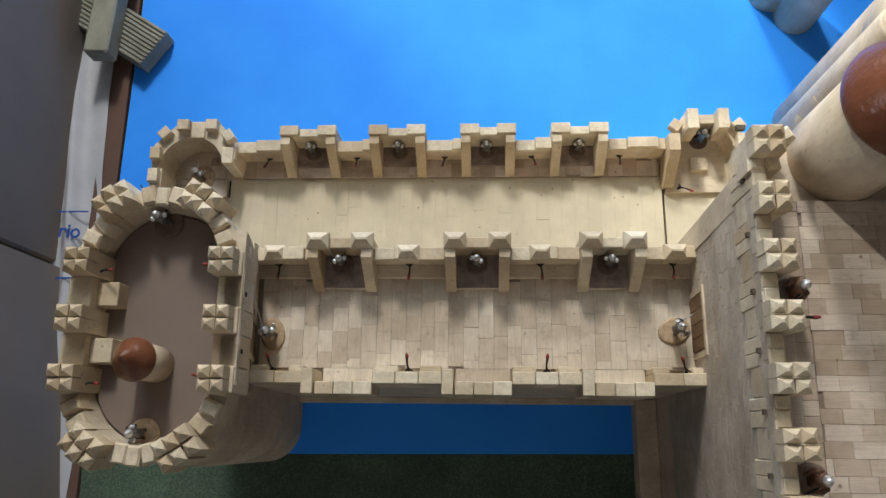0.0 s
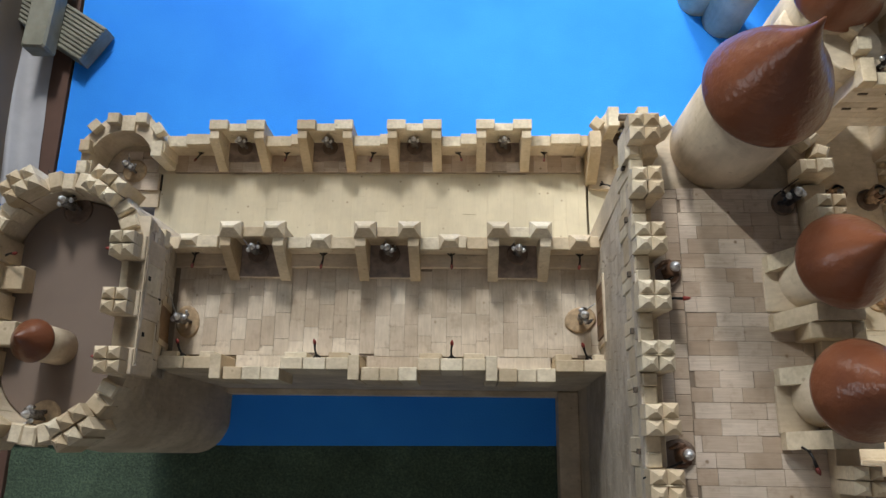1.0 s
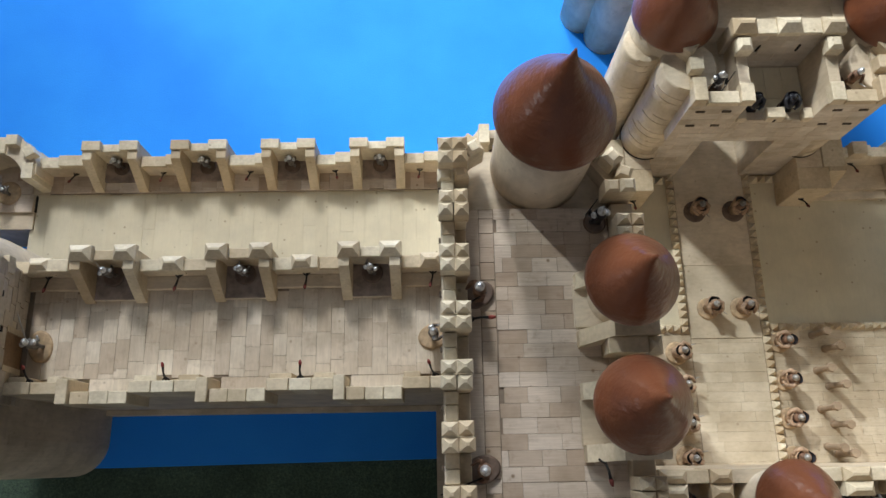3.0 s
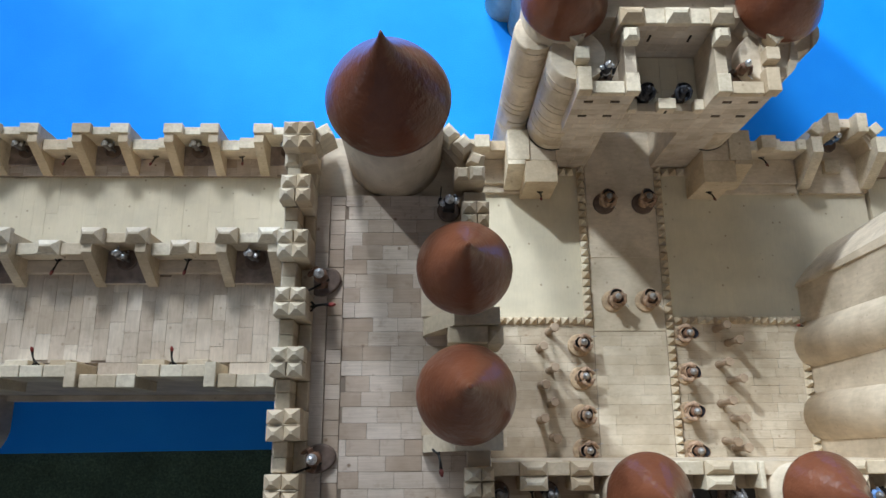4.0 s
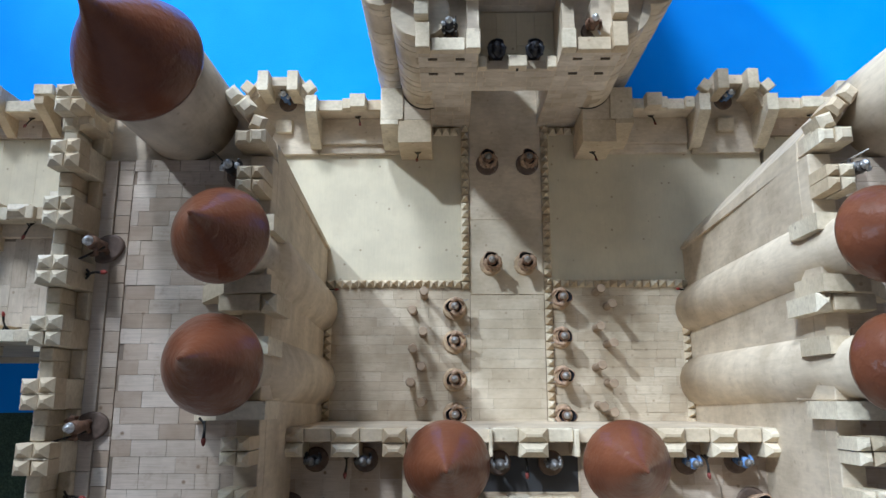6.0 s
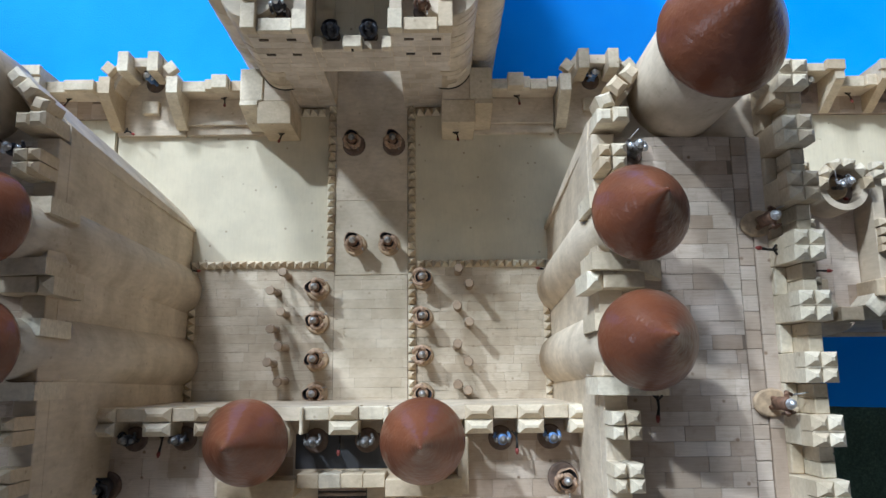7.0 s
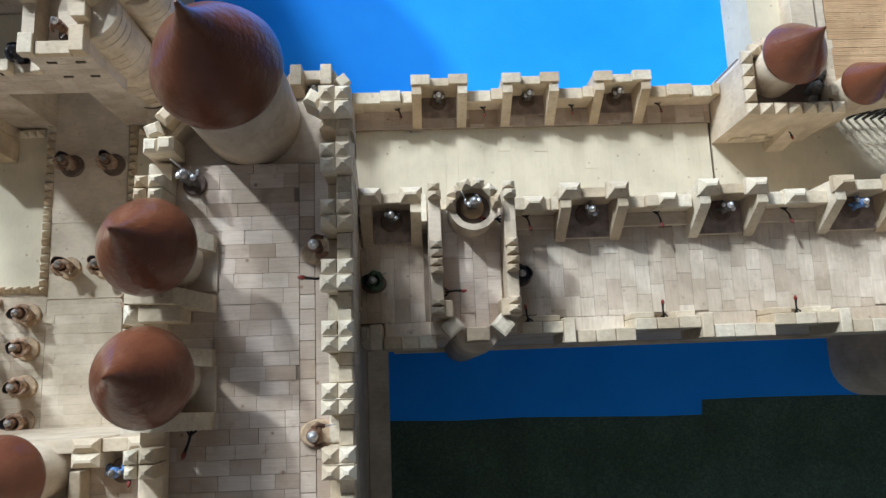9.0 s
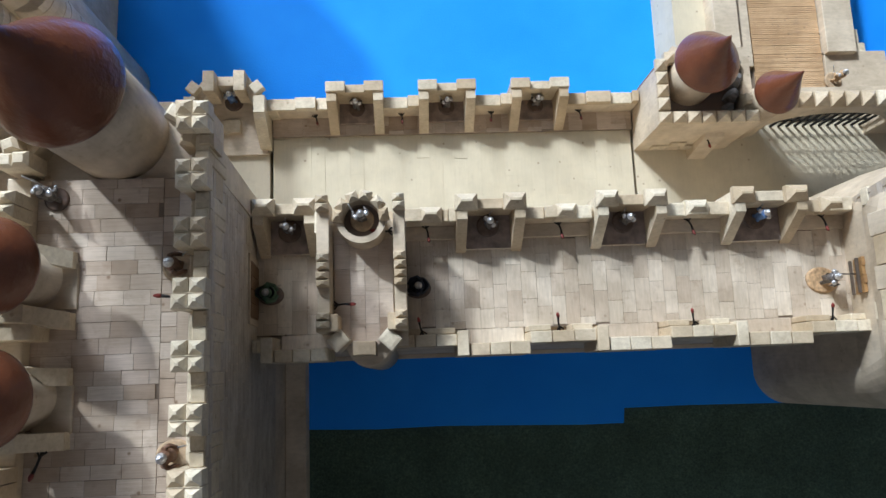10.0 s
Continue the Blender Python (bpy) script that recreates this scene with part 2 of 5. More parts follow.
# ---- mesh helpers ----
class MB:
    """Gathers vertices and faces of one mesh."""

    def __init__(self):
        self.v, self.f, self.m, self.i = [], [], [], 0

    def add(self, verts, faces):
        o = len(self.v)
        self.v += [tuple(p) for p in verts]
        self.f += [tuple(o + k for k in f) for f in faces]
        self.m += [self.i] * len(faces)
        return self

    def box(self, x0, x1, y0, y1, z0, z1):
        return self.prism([(x0, y0), (x1, y0), (x1, y1), (x0, y1)], z0, z1)

    def cbox(self, x0, x1, y0, y1, z0, z1, c=0.0007):
        """A box with small chamfers."""
        def ringat(z, e):
            return [(x0 + e + c, y0 + e, z), (x1 - e - c, y0 + e, z), (x1 - e, y0 + e + c, z), (x1 - e, y1 - e - c, z),
                    (x1 - e - c, y1 - e, z), (x0 + e + c, y1 - e, z), (x0 + e, y1 - e - c, z), (x0 + e, y0 + e + c, z)]
        return self.loft([ringat(z0, 0), ringat(z1 - c, 0), ringat(z1, c)])

    def loft(self, rings, cap=(True, True)):
        n = len(rings[0])
        v = [p for r in rings for p in r]
        f = [(a * n + k, a * n + (k + 1) % n, (a + 1) * n + (k + 1) % n, (a + 1) * n + k) for a in range(len(rings) - 1) for k in range(n)]
        if cap[0]:
            f.append(tuple(reversed(range(n))))
        if cap[1]:
            f.append(tuple((len(rings) - 1) * n + k for k in range(n)))
        return self.add(v, f)

    def prism(self, poly, z0, z1):
        return self.loft([[(x, y, z0) for x, y in poly], [(x, y, z1) for x, y in poly]])

    def pyr(self, x0, x1, y0, y1, z0, z1, h, cap=0.0, a=0.0):
        """A block whose top is a pyramid of height h; cap: half width of a flat tip; a: turn in degrees."""
        cx, cy, hx, hy = (x0 + x1) / 2, (y0 + y1) / 2, (x1 - x0) / 2, (y1 - y0) / 2
        ca, sa = math.cos(radians(a)), math.sin(radians(a))

        def ringat(kx, ky, z):
            return [(cx + u * kx * ca - w * ky * sa, cy + u * kx * sa + w * ky * ca, z) for u, w in ((-1, -1), (1, -1), (1, 1), (-1, 1))]
        if cap:
            return self.loft([ringat(hx, hy, z0), ringat(hx, hy, z1), ringat(cap, cap, z1 + h)])
        return self.loft([ringat(hx, hy, z0), ringat(hx, hy, z1), ringat(0.0002, 0.0002, z1 + h)])

    def hip(self, x0, x1, y0, y1, z0, z1, h, rx=0.0, ry=0.0, a=0.0):
        """A block with a hipped top; rx, ry: half length and half width of the ridge; a: turn in degrees."""
        cx, cy, hx, hy = (x0 + x1) / 2, (y0 + y1) / 2, (x1 - x0) / 2, (y1 - y0) / 2
        ca, sa = math.cos(radians(a)), math.sin(radians(a))

        def ringat(kx, ky, z):
            return [(cx + u * kx * ca - w * ky * sa, cy + u * kx * sa + w * ky * ca, z) for u, w in ((-1, -1), (1, -1), (1, 1), (-1, 1))]
        return self.loft([ringat(hx, hy, z0), ringat(hx, hy, z1), ringat(max(rx, 0.0003), max(ry, 0.0003), z1 + h)])

    def cyl(self, x, y, rings, n=28, cap=(True, True), a0=0.0, sweep=360.0):
        """Rings of (radius, z) round a vertical axis."""
        return self.loft([[(x + r * math.cos(radians(a0 + sweep * k / n)), y + r * math.sin(radians(a0 + sweep * k / n)), z) for k in range(n)] for r, z in rings], cap)

    def profile_x(self, x0, x1, pts):
        """A plate between x0 and x1 with an outline of (y, z) points."""
        n = len(pts)
        v = [(x0, y, z) for y, z in pts] + [(x1, y, z) for y, z in pts]
        f = [(k, (k + 1) % n, n + (k + 1) % n, n + k) for k in range(n)] + [tuple(reversed(range(n))), tuple(range(n, 2 * n))]
        return self.add(v, f)

    def tube(self, pts, r, n=8):
        rings = []
        for k, p in enumerate(pts):
            a, b = Vector(pts[max(0, k - 1)]), Vector(pts[min(len(pts) - 1, k + 1)])
            d = (b - a).normalized()
            s = d.cross(Vector((0.3, 0.2, 1.0))).normalized()
            t = d.cross(s)
            rr = r[k] if isinstance(r, (list, tuple)) else r
            rings.append([tuple(Vector(p) + rr * (math.cos(2 * math.pi * j / n) * s + math.sin(2 * math.pi * j / n) * t)) for j in range(n)])
        return self.loft(rings)

    def ball(self, x, y, z, rx, ry=None, rz=None, n=12, k=7):
        ry, rz = ry or rx, rz or rx
        rings = []
        for a in range(k + 1):
            p = math.pi * min(max(a / k, 0.02), 0.98)
            rings.append([(x + rx * math.sin(p) * math.cos(2 * math.pi * j / n), y + ry * math.sin(p) * math.sin(2 * math.pi * j / n), z - rz * math.cos(p)) for j in range(n)])
        return self.loft(rings)

    def mesh(self, name, mats, smooth=False):
        me = bpy.data.meshes.new(name)
        me.from_pydata(self.v, [], self.f)
        for m in mats:
            me.materials.append(m)
        me.polygons.foreach_set("material_index", self.m)
        if smooth:
            me.polygons.foreach_set("use_smooth", [len(f) < 6 for f in self.f])
        bm = bmesh.new()
        bm.from_mesh(me)
        bmesh.ops.recalc_face_normals(bm, faces=bm.faces)
        bm.to_mesh(me)
        bm.free()
        me.update()
        return me


def thing(name, x, y, z, label, category, group="", kind=""):
    ob = new(name)
    ob.empty_display_size = 0.02
    ob.location = (x, y, z)
    return tagged(ob, label, category, group, kind)


def part(name, mb, material, parent, label="", smooth=False):
    """One mesh under a thing or a part; its numbers are in world places."""
    mats = material if isinstance(material, (list, tuple)) else [material]
    ob = new(name, mb.mesh(name, mats, smooth))
    under(ob, parent)
    if label:
        ob["label"] = label
    return ob


def under(ob, parent):
    if parent:
        ob.parent = parent
        if parent.parent is None:
            ob.matrix_parent_inverse = Matrix.Translation(parent.location).inverted()
    return ob


def solo(name, mb, material, label="", category="", group="", kind="", smooth=False):
    mats = material if isinstance(material, (list, tuple)) else [material]
    return tagged(new(name, mb.mesh(name, mats, smooth)), label, category, group, kind)


unit_slab = {}


def slab(name, x0, x1, y0, y1, z0, z1, material, parent):
    """A chamfered piece on mesh data that all pieces of its material share."""
    key = material.name
    if key not in unit_slab:
        unit_slab[key] = MB().cbox(-0.5, 0.5, -0.5, 0.5, 0, 1, 0.022).mesh("piece", [material])
    ob = new(name, unit_slab[key])
    ob.location = ((x0 + x1) / 2, (y0 + y1) / 2, z0)
    ob.scale = (x1 - x0, y1 - y0, z1 - z0)
    return under(ob, parent)


rng = random.Random(7)


def paving(parent, x0, x1, y0, y1, z, w, length, material, along="y", gap=0.00013, h=0.004, name="floor_tile", keep=lambda x, y: True):
    """Staggered floor blocks as pieces, the long side along x or y."""
    lo, hi = (x0, x1) if along == "y" else (y0, y1)
    a0, a1 = (y0, y1) if along == "y" else (x0, x1)
    c = lo
    while c < hi - 0.3 * w:
        d = min(c + w * rng.uniform(0.92, 1.08), hi)
        s = a0 - length * rng.uniform(0.1, 0.9)
        while s < a1:
            e = s + length * rng.uniform(0.75, 1.15)
            p, q = max(s, a0), min(e, a1)
            if q - p > 0.004:
                t = z + rng.uniform(-0.0004, 0.0003)
                b = (c + gap, d - gap, p + gap, q - gap) if along == "y" else (p + gap, q - gap, c + gap, d - gap)
                if keep((b[0] + b[1]) / 2, (b[2] + b[3]) / 2):
                    slab(name, *b, t - h, t, material, parent)
            s = e
        c = d


def brickface(name, parent, start, along, out, length, z0, z1, bl, bh, material=None, deep=0.0012, skip=lambda u, z: False, label="", slope=0.0):
    """Small blocks in rows on a wall face: start (x, y), along and out unit vectors in plan."""
    mb = MB()
    z, row = z0, 0
    while z < z1 - 0.002:
        t = min(z + bh * rng.uniform(0.9, 1.1), z1)
        u = -bl * rng.uniform(0.2, 0.8)
        while u < length:
            e = u + bl * rng.uniform(0.6, 1.25)
            p, q = max(u, 0) + 0.0003, min(e, length) - 0.0003
            if q - p > 0.002 and not skip((p + q) / 2, (z + t) / 2):
                d = deep * rng.uniform(0.4, 1.2)
                r = []
                for zz in (z + 0.0003, t - 0.0003):
                    r.append([(start[0] + along[0] * s + out[0] * o, start[1] + along[1] * s + out[1] * o, zz) for s, o in ((p, -0.002 + slope * (zz - z0)), (q, -0.002 + slope * (zz - z0)), (q - 0.0003, d + slope * (zz - z0)), (p + 0.0003, d + slope * (zz - z0)))])
                mb.loft(r)
            u = e
        z = t
    ob = part(name, mb, material or BRICK, parent, label)
    ob["kind"] = "stuff"
    return ob

# ---- the room, the table and its cover ----
room = MB().box(-4.2, 4.2, -3.2, 3.2, -0.80, -0.75)
solo("floor", room, ROOMFLOOR, "plain brown wooden room floor", "floor", kind="structure")
# Unseen wall; its left jamb is set to keep sun off the left wing
wn_mb = MB()
for x0, x1, z0, z1 in ((-4.2, -3.00, -0.75, 4.4), (0.35, 4.2, -0.75, 4.4), (-3.00, 0.35, -0.75, -0.2), (-3.00, 0.35, 4.28, 4.4)):
    wn_mb.box(x0, x1, 3.2, 3.4, z0, z1)
solo("wall_north", wn_mb, PLASTER, "plain room wall, unseen, its opening set to bound the sun", "wall", kind="structure")
solo("wall_south", MB().box(-4.2, 4.2, -3.4, -3.2, -0.75, 4.4), PLASTER, "plain plastered room wall", "wall", kind="structure")
# Unseen wall; its opening is made to suit the west lamp
ww = MB()
for y0, y1, z0, z1 in ((-3.4, -0.9, -0.75, 4.4), (1.3, 3.4, -0.75, 4.4), (-0.9, 1.3, -0.75, 0.1), (-0.9, 1.3, 1.4, 4.4)):
    ww.box(-4.4, -4.2, y0, y1, z0, z1)
solo("wall_west", ww, PLASTER, "plain room wall, unseen, with an opening for added light", "wall", kind="structure")
solo("wall_east", MB().box(4.2, 4.4, -3.4, 3.4, -0.75, 4.4), PLASTER, "plain plastered room wall", "wall", kind="structure")
solo("ceiling", MB().box(-4.4, 4.4, -3.4, 3.4, 4.4, 4.5), PLASTER, "plain pale room ceiling", "ceiling", kind="structure")

table = thing("display_table", 0.2, 0.3, -0.75, "brown board table that carries the model castle", "table")
part("tabletop", MB().box(-2.0, 2.0, -0.8, 1.5, -0.04, -0.008), TABLE, table)
for lx in (-1.9, 1.9):
    for ly in (-0.7, 1.4):
        part("leg", MB().box(lx - 0.03, lx + 0.03, ly - 0.03, ly + 0.03, -0.75, -0.04), TABLE, table)

# grass mat with an uneven pile, and the blue cloth that stands for water
g = MB()
nx, ny, gx0, gx1, gy0, gy1 = 190, 60, -1.16, 1.9, -0.75, 0.16
for j in range(ny + 1):
    for i in range(nx + 1):
        x, y = gx0 + (gx1 - gx0) * i / nx, gy0 + (gy1 - gy0) * j / ny
        g.v.append((x, y, -0.0045 + 0.002 * noise.noise((x * 60, y * 60, 0)) + 0.0015 * noise.noise((x * 9, y * 9, 3))))
g.f = [(j * (nx + 1) + i, j * (nx + 1) + i + 1, (j + 1) * (nx + 1) + i + 1, (j + 1) * (nx + 1) + i) for j in range(ny) for i in range(nx)]
g.m = [0] * len(g.f)
solo("ground", g, GRASS, "dark green grass mat in front of the castle", "grass", kind="structure", smooth=True)
edge = [(-1.13, 0.125), (-0.95, 0.127), (-0.82, 0.126), (-0.6, 0.1285), (-0.382, 0.131), (0.2, 0.115), (0.385, 0.106), (0.47, 0.103), (0.56, 0.104), (0.66, 0.101), (0.75, 0.098), (0.809, 0.098), (0.811, 0.118), (0.9, 0.1185), (1.05, 0.116), (1.2, 0.1165), (1.9, 0.118)]
w = MB()
w.prism(edge + [(1.9, 1.4), (-1.122, 1.4), (-1.124, 0.7), (-1.126, 0.4)], -0.004, 0.0)
solo("water", w, BLUE, "bright blue felt sheet laid out as water", "water", kind="structure")


# ---- pieces that the castle repeats ----
def niche(parent, x0, x1, yb, yf, z0, z1, foot, zf, material=BLOCK, arm=0.0108, pyramids=False):
    """A sentry niche: back wall with a low middle, two side walls that step down to a foot."""
    xa, xb = x0 + arm, x1 - arm
    pn = part("niche_back", MB().cbox(xa, xb, yb - 0.011, yb, z0, z1 - 0.007), material, parent)
    for a, b in ((x0, xa), (xb, x1)):
        s = MB().profile_x(a, b, [(yb, z0), (yb, z1), (yf + 0.002, z1), (yf + 0.0005, z1 - 0.0015), (foot + 0.0085, zf + 0.016), (foot + 0.0035, zf + 0.008), (foot, zf + 0.0005), (foot, z0)])
        part("niche_side", s, material, parent)
    if pyramids:
        for a, b in ((x0 - 0.0015, x0 + 0.0215), (x1 - 0.0215, x1 + 0.0015)):
            part("niche_cap", MB().hip(a, b, yb - 0.0135, yb + 0.0035, z1 - 0.006, z1 + 0.001, 0.0085, 0.0058, 0.0012), material, parent)
    else:
        for a, b in ((x0 - 0.001, x0 + 0.0235), (x1 - 0.0235, x1 + 0.001)):
            part("niche_cap", MB().cbox(a, b, yb - 0.0125, yb + 0.001, z1 - 0.004, z1 + 0.003), material, parent)
    return pn


def merlon(parent, x0, x1, y0, y1, z0, z1, h=0.006, material=BLOCK, a=0.0, name="merlon"):
    """A merlon of two blocks with pyramid tips, the joint between them left open."""
    j = lambda: rng.uniform(-0.0006, 0.0006)
    if x1 - x0 >= y1 - y0:
        xm = (x0 + x1) / 2
        parts = [(x0 + j(), xm - 0.0004, y0 + j(), y1 + j()), (xm + 0.0004, x1 + j(), y0 + j(), y1 + j())]
    else:
        ym = (y0 + y1) / 2
        parts = [(x0 + j(), x1 + j(), y0 + j(), ym - 0.0004), (x0 + j(), x1 + j(), ym + 0.0004, y1 + j())]
    m = MB()
    for b in parts:
        m.pyr(*b, z0, z1 + j(), h, 0.0012, a)
    return part(name, m, material, parent)


def crest(parent, x0, x1, y0, y1, z0, z1, step=0.034):
    """Low blocks of uneven height along a wall's top."""
    x = x0
    k = 0
    while x < x1 - 0.006:
        e = min(x + step * rng.uniform(0.7, 1.2), x1)
        part("coping_block", MB().cbox(x + 0.0002, e - 0.0002, y0 + rng.uniform(-0.0006, 0.0006), y1 + rng.uniform(-0.0006, 0.0006), z0, z1 + (0.006 if k % 2 else 0) + rng.uniform(-0.0005, 0.0005)), BLOCK, parent)
        x, k = e, k + 1


def back_wall(parent, x0, x1, niches, gaps=()):
    """The low wall at the back of a yard, its walkway and its niches."""
    cuts = [x0] + [v for a, b in niches for v in (a, b)] + [x1]
    for a, b in zip(cuts[::2], cuts[1::2]):
        part("wall", MB().box(a, b, 0.5135, 0.527, 0.0, 0.118), RENDER, parent)
    part("walkway", MB().box(x0, x1, 0.489, 0.5135, 0.06, 0.0873), BED, parent)
    paving(parent, x0, x1, 0.489, 0.5135, 0.0885, 0.019, 0.03, TILE, "y")
    xs = [x0] + [v for a, b in niches for v in (a, b)] + [x1]
    for a, b in zip(xs[::2], xs[1::2]):
        if b - a > 0.008:
            crest(parent, a, b, 0.5125, 0.5275, 0.118, 0.123)
    for a, b in niches:
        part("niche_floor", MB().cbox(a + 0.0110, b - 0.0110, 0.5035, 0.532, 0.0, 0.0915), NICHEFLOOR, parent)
        niche(parent, a, b, 0.542, 0.516, 0.0, 0.138, 0.4895, 0.0885, arm=0.0122)


def inner_parapet(parent, x0, x1, niches, caps, z=0.25):
    cuts = [x0] + [v for a, b in niches for v in (a, b)] + [x1]
    for a, b in zip(cuts[::2], cuts[1::2]):
        part("parapet", MB().box(a, b, 0.3285, 0.3405, z - 0.01, z + 0.026), RENDER, parent)
    for a, b in niches:
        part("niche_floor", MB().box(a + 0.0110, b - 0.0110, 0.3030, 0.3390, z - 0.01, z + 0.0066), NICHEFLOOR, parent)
        for q in range(3):
            w3 = (b - a) / 3
            part("niche_step", MB().cbox(a + w3 * q + 0.0002, a + w3 * (q + 1) - 0.0002, 0.3025, 0.3140, z - 0.006, z + 0.0056 + rng.uniform(-0.0003, 0.0003)), TERRACE, parent)
    part("bench", MB().cbox(x0, x1, 0.314, 0.3285, z - 0.006, z + 0.006), RENDER, parent)
    xs = [x0] + [v for a, b in niches for v in (a, b)] + [x1]
    for a, b in zip(xs[::2], xs[1::2]):
        if b - a > 0.008:
            crest(parent, a, b, 0.3275, 0.341, z + 0.026, z + 0.032, 0.03)
    for a, b in niches:
        niche(parent, a, b, 0.3495, 0.325, z - 0.008, z + 0.047, 0.300, z + 0.002, pyramids=True)
    for c in caps:
        part("merlon", MB().hip(c - 0.0115, c + 0.0115, 0.3265, 0.343, z + 0.02, z + 0.035, 0.0085, 0.0058, 0.0010), BLOCK, parent)


def front_parapet(parent, x0, x1, bays, z=0.25):
    """The stepped front parapet of a terrace; bays stand proud of it and the floor runs out into them."""
    xs = [x0] + [v for a, b in bays for v in (a, b)] + [x1]
    for a, b in zip(xs[::2], xs[1::2]):
        if b - a < 0.006:
            continue
        k = max(2, round((b - a) / 0.023))
        for q in range(k):
            p, e = a + (b - a) * q / k, a + (b - a) * (q + 1) / k
            part("parapet_block", MB().cbox(p + 0.0003, e - 0.0003, 0.2005, 0.2125 + rng.uniform(-0.0006, 0.0006), z - 0.012, z + 0.0405 + rng.uniform(-0.0014, 0.0010)), BLOCK, parent)
        m = (a + b) / 2
        for p, e in ((a + 0.001, m - 0.010), (m + 0.012, b - 0.001)):
            if e - p > 0.008:
                part("parapet_ledge", MB().cbox(p, e, 0.2128, 0.2190, z - 0.004, z + 0.0300 + rng.uniform(-0.001, 0.001)), BLOCK, parent)
    for a, b in bays:
        s = a + 0.0125
        part("parapet_post", MB().cbox(a, s - 0.0012, 0.1902, 0.2150, z - 0.02, z + 0.0440), BLOCK, parent)
        part("bay_floor", MB().cbox(a + 0.0125, b, 0.1990, 0.2190, z - 0.02, z + 0.0004), TERRACE, parent)
        k = 3
        for q in range(k):
            p, e = s + (b - s) * q / k, s + (b - s) * (q + 1) / k
            part("parapet_block", MB().cbox(p + 0.0003, e - 0.0003, 0.1900, 0.2030 + rng.uniform(-0.0006, 0.0006), z - 0.02, z + 0.0405 + rng.uniform(-0.0012, 0.0010)), BLOCK, parent)


# ---- the castle's wings ----
def yard_base(x0, x1, y0=0.338, y1=0.5275):
    ob = solo("castle_yard", MB().box(x0, x1, y0, y1, 0.0, 0.08), SAND, "sand-coloured board floor of the castle yard", "courtyard", "castle yards", "structure")
    return ob


for x0, x1, y0 in ((-0.93, -0.3405, 0.338), (-0.3375, 0.342, 0.10), (0.3465, 0.8255, 0.338), (0.8290, 1.5, 0.338)):
    yard_base(x0, x1, y0)

wing_l = thing("castle_wing", -0.59, 0.27, 0.0, "pale wooden castle wing with a block-paved terrace and niches", "castle wing", "castle wings")
part("terrace_body", MB().box(-0.84, -0.353, 0.2015, 0.3405, 0.0, 0.2445), RENDER, wing_l)
inner_parapet(wing_l, -0.825, -0.355, [(-0.758, -0.692), (-0.617, -0.551), (-0.479, -0.415)], [-0.795, -0.656, -0.519, -0.383])
front_parapet(wing_l, -0.815, -0.357, [(-0.758, -0.688), (-0.619, -0.550), (-0.482, -0.413)])
back_wall(wing_l, -0.905, -0.347, [(-0.842, -0.770), (-0.725, -0.653), (-0.606, -0.536), (-0.489, -0.418)])
part("plinth", MB().cbox(-0.84, -0.352, 0.194, 0.2015, 0.0, 0.02), RENDER, wing_l)

wing_r = thing("castle_wing", 0.66, 0.27, 0.0, "pale wooden castle wing with terrace, niches and small turret", "castle wing", "castle wings")
part("terrace_body", MB().box(0.353, 1.03, 0.2015, 0.3405, 0.0, 0.2445), RENDER, wing_r)
inner_parapet(wing_r, 0.357, 1.005, [(0.366, 0.428), (0.571, 0.641), (0.716, 0.787), (0.859, 0.935)], [0.545, 0.685, 0.823, 0.968])
front_parapet(wing_r, 0.365, 1.0, [(0.374, 0.440), (0.567, 0.640), (0.707, 0.783), (0.849, 0.928)])
back_wall(wing_r, 0.347, 0.826, [(0.423, 0.494), (0.540, 0.612), (0.659, 0.732)])
part("plinth", MB().cbox(0.388, 1.0, 0.196, 0.2015, 0.0, 0.012), RENDER, wing_r)

# the small walled turret on the terrace
tur = thing("terrace_turret", 0.477, 0.26, 0.25, "small pale turret with pyramid merlons on the terrace", "turret")
part("body", MB().box(0.4345, 0.5185, 0.2025, 0.328, 0.2445, 0.302), RENDER, tur)
for a, b in ((0.4345, 0.4465), (0.5070, 0.5185)):
    part("side_wall", MB().cbox(a, b, 0.215, 0.340, 0.302, 0.336), RENDER, tur)
    for yy in (0.226, 0.264, 0.281, 0.337):
        merlon(tur, a + 0.0002, b - 0.0002, yy - 0.0075, yy + 0.0075, 0.336, 0.343, 0.005)
part("bastion", MB().cyl(0.480, 0.206, [(0.024, 0.0), (0.024, 0.262), (0.022, 0.300)], 32), RENDER, tur, smooth=True)
for x0, x1, y0, y1 in ((0.434, 0.4545, 0.2155, 0.2315), (0.500, 0.519, 0.2155, 0.2315)):
    part("wall_block", MB().cbox(x0, x1, y0, y1, 0.302, 0.340), BLOCK, tur)
for cx, cy, hx, hy, a in ((0.4535, 0.2075, 0.0085, 0.0075, 40), (0.5015, 0.2075, 0.0085, 0.0075, -42), (0.4775, 0.1995, 0.0105, 0.0065, 0)):
    part("merlon", MB().pyr(cx - hx, cx + hx, cy - hy, cy + hy, 0.296, 0.334, 0.0009, 0.0055, a), BLOCK, tur)
ring = MB()
n = 30
ring.loft([[(0.4775 + r * math.cos(2 * math.pi * k / n), 0.3205 + r * math.sin(2 * math.pi * k / n), z) for k in range(n)] for r, z in ((0.0235, 0.25), (0.0235, 0.343), (0.0175, 0.343), (0.0175, 0.308))], (False, False))
part("ring_wall", ring, RENDER, tur)
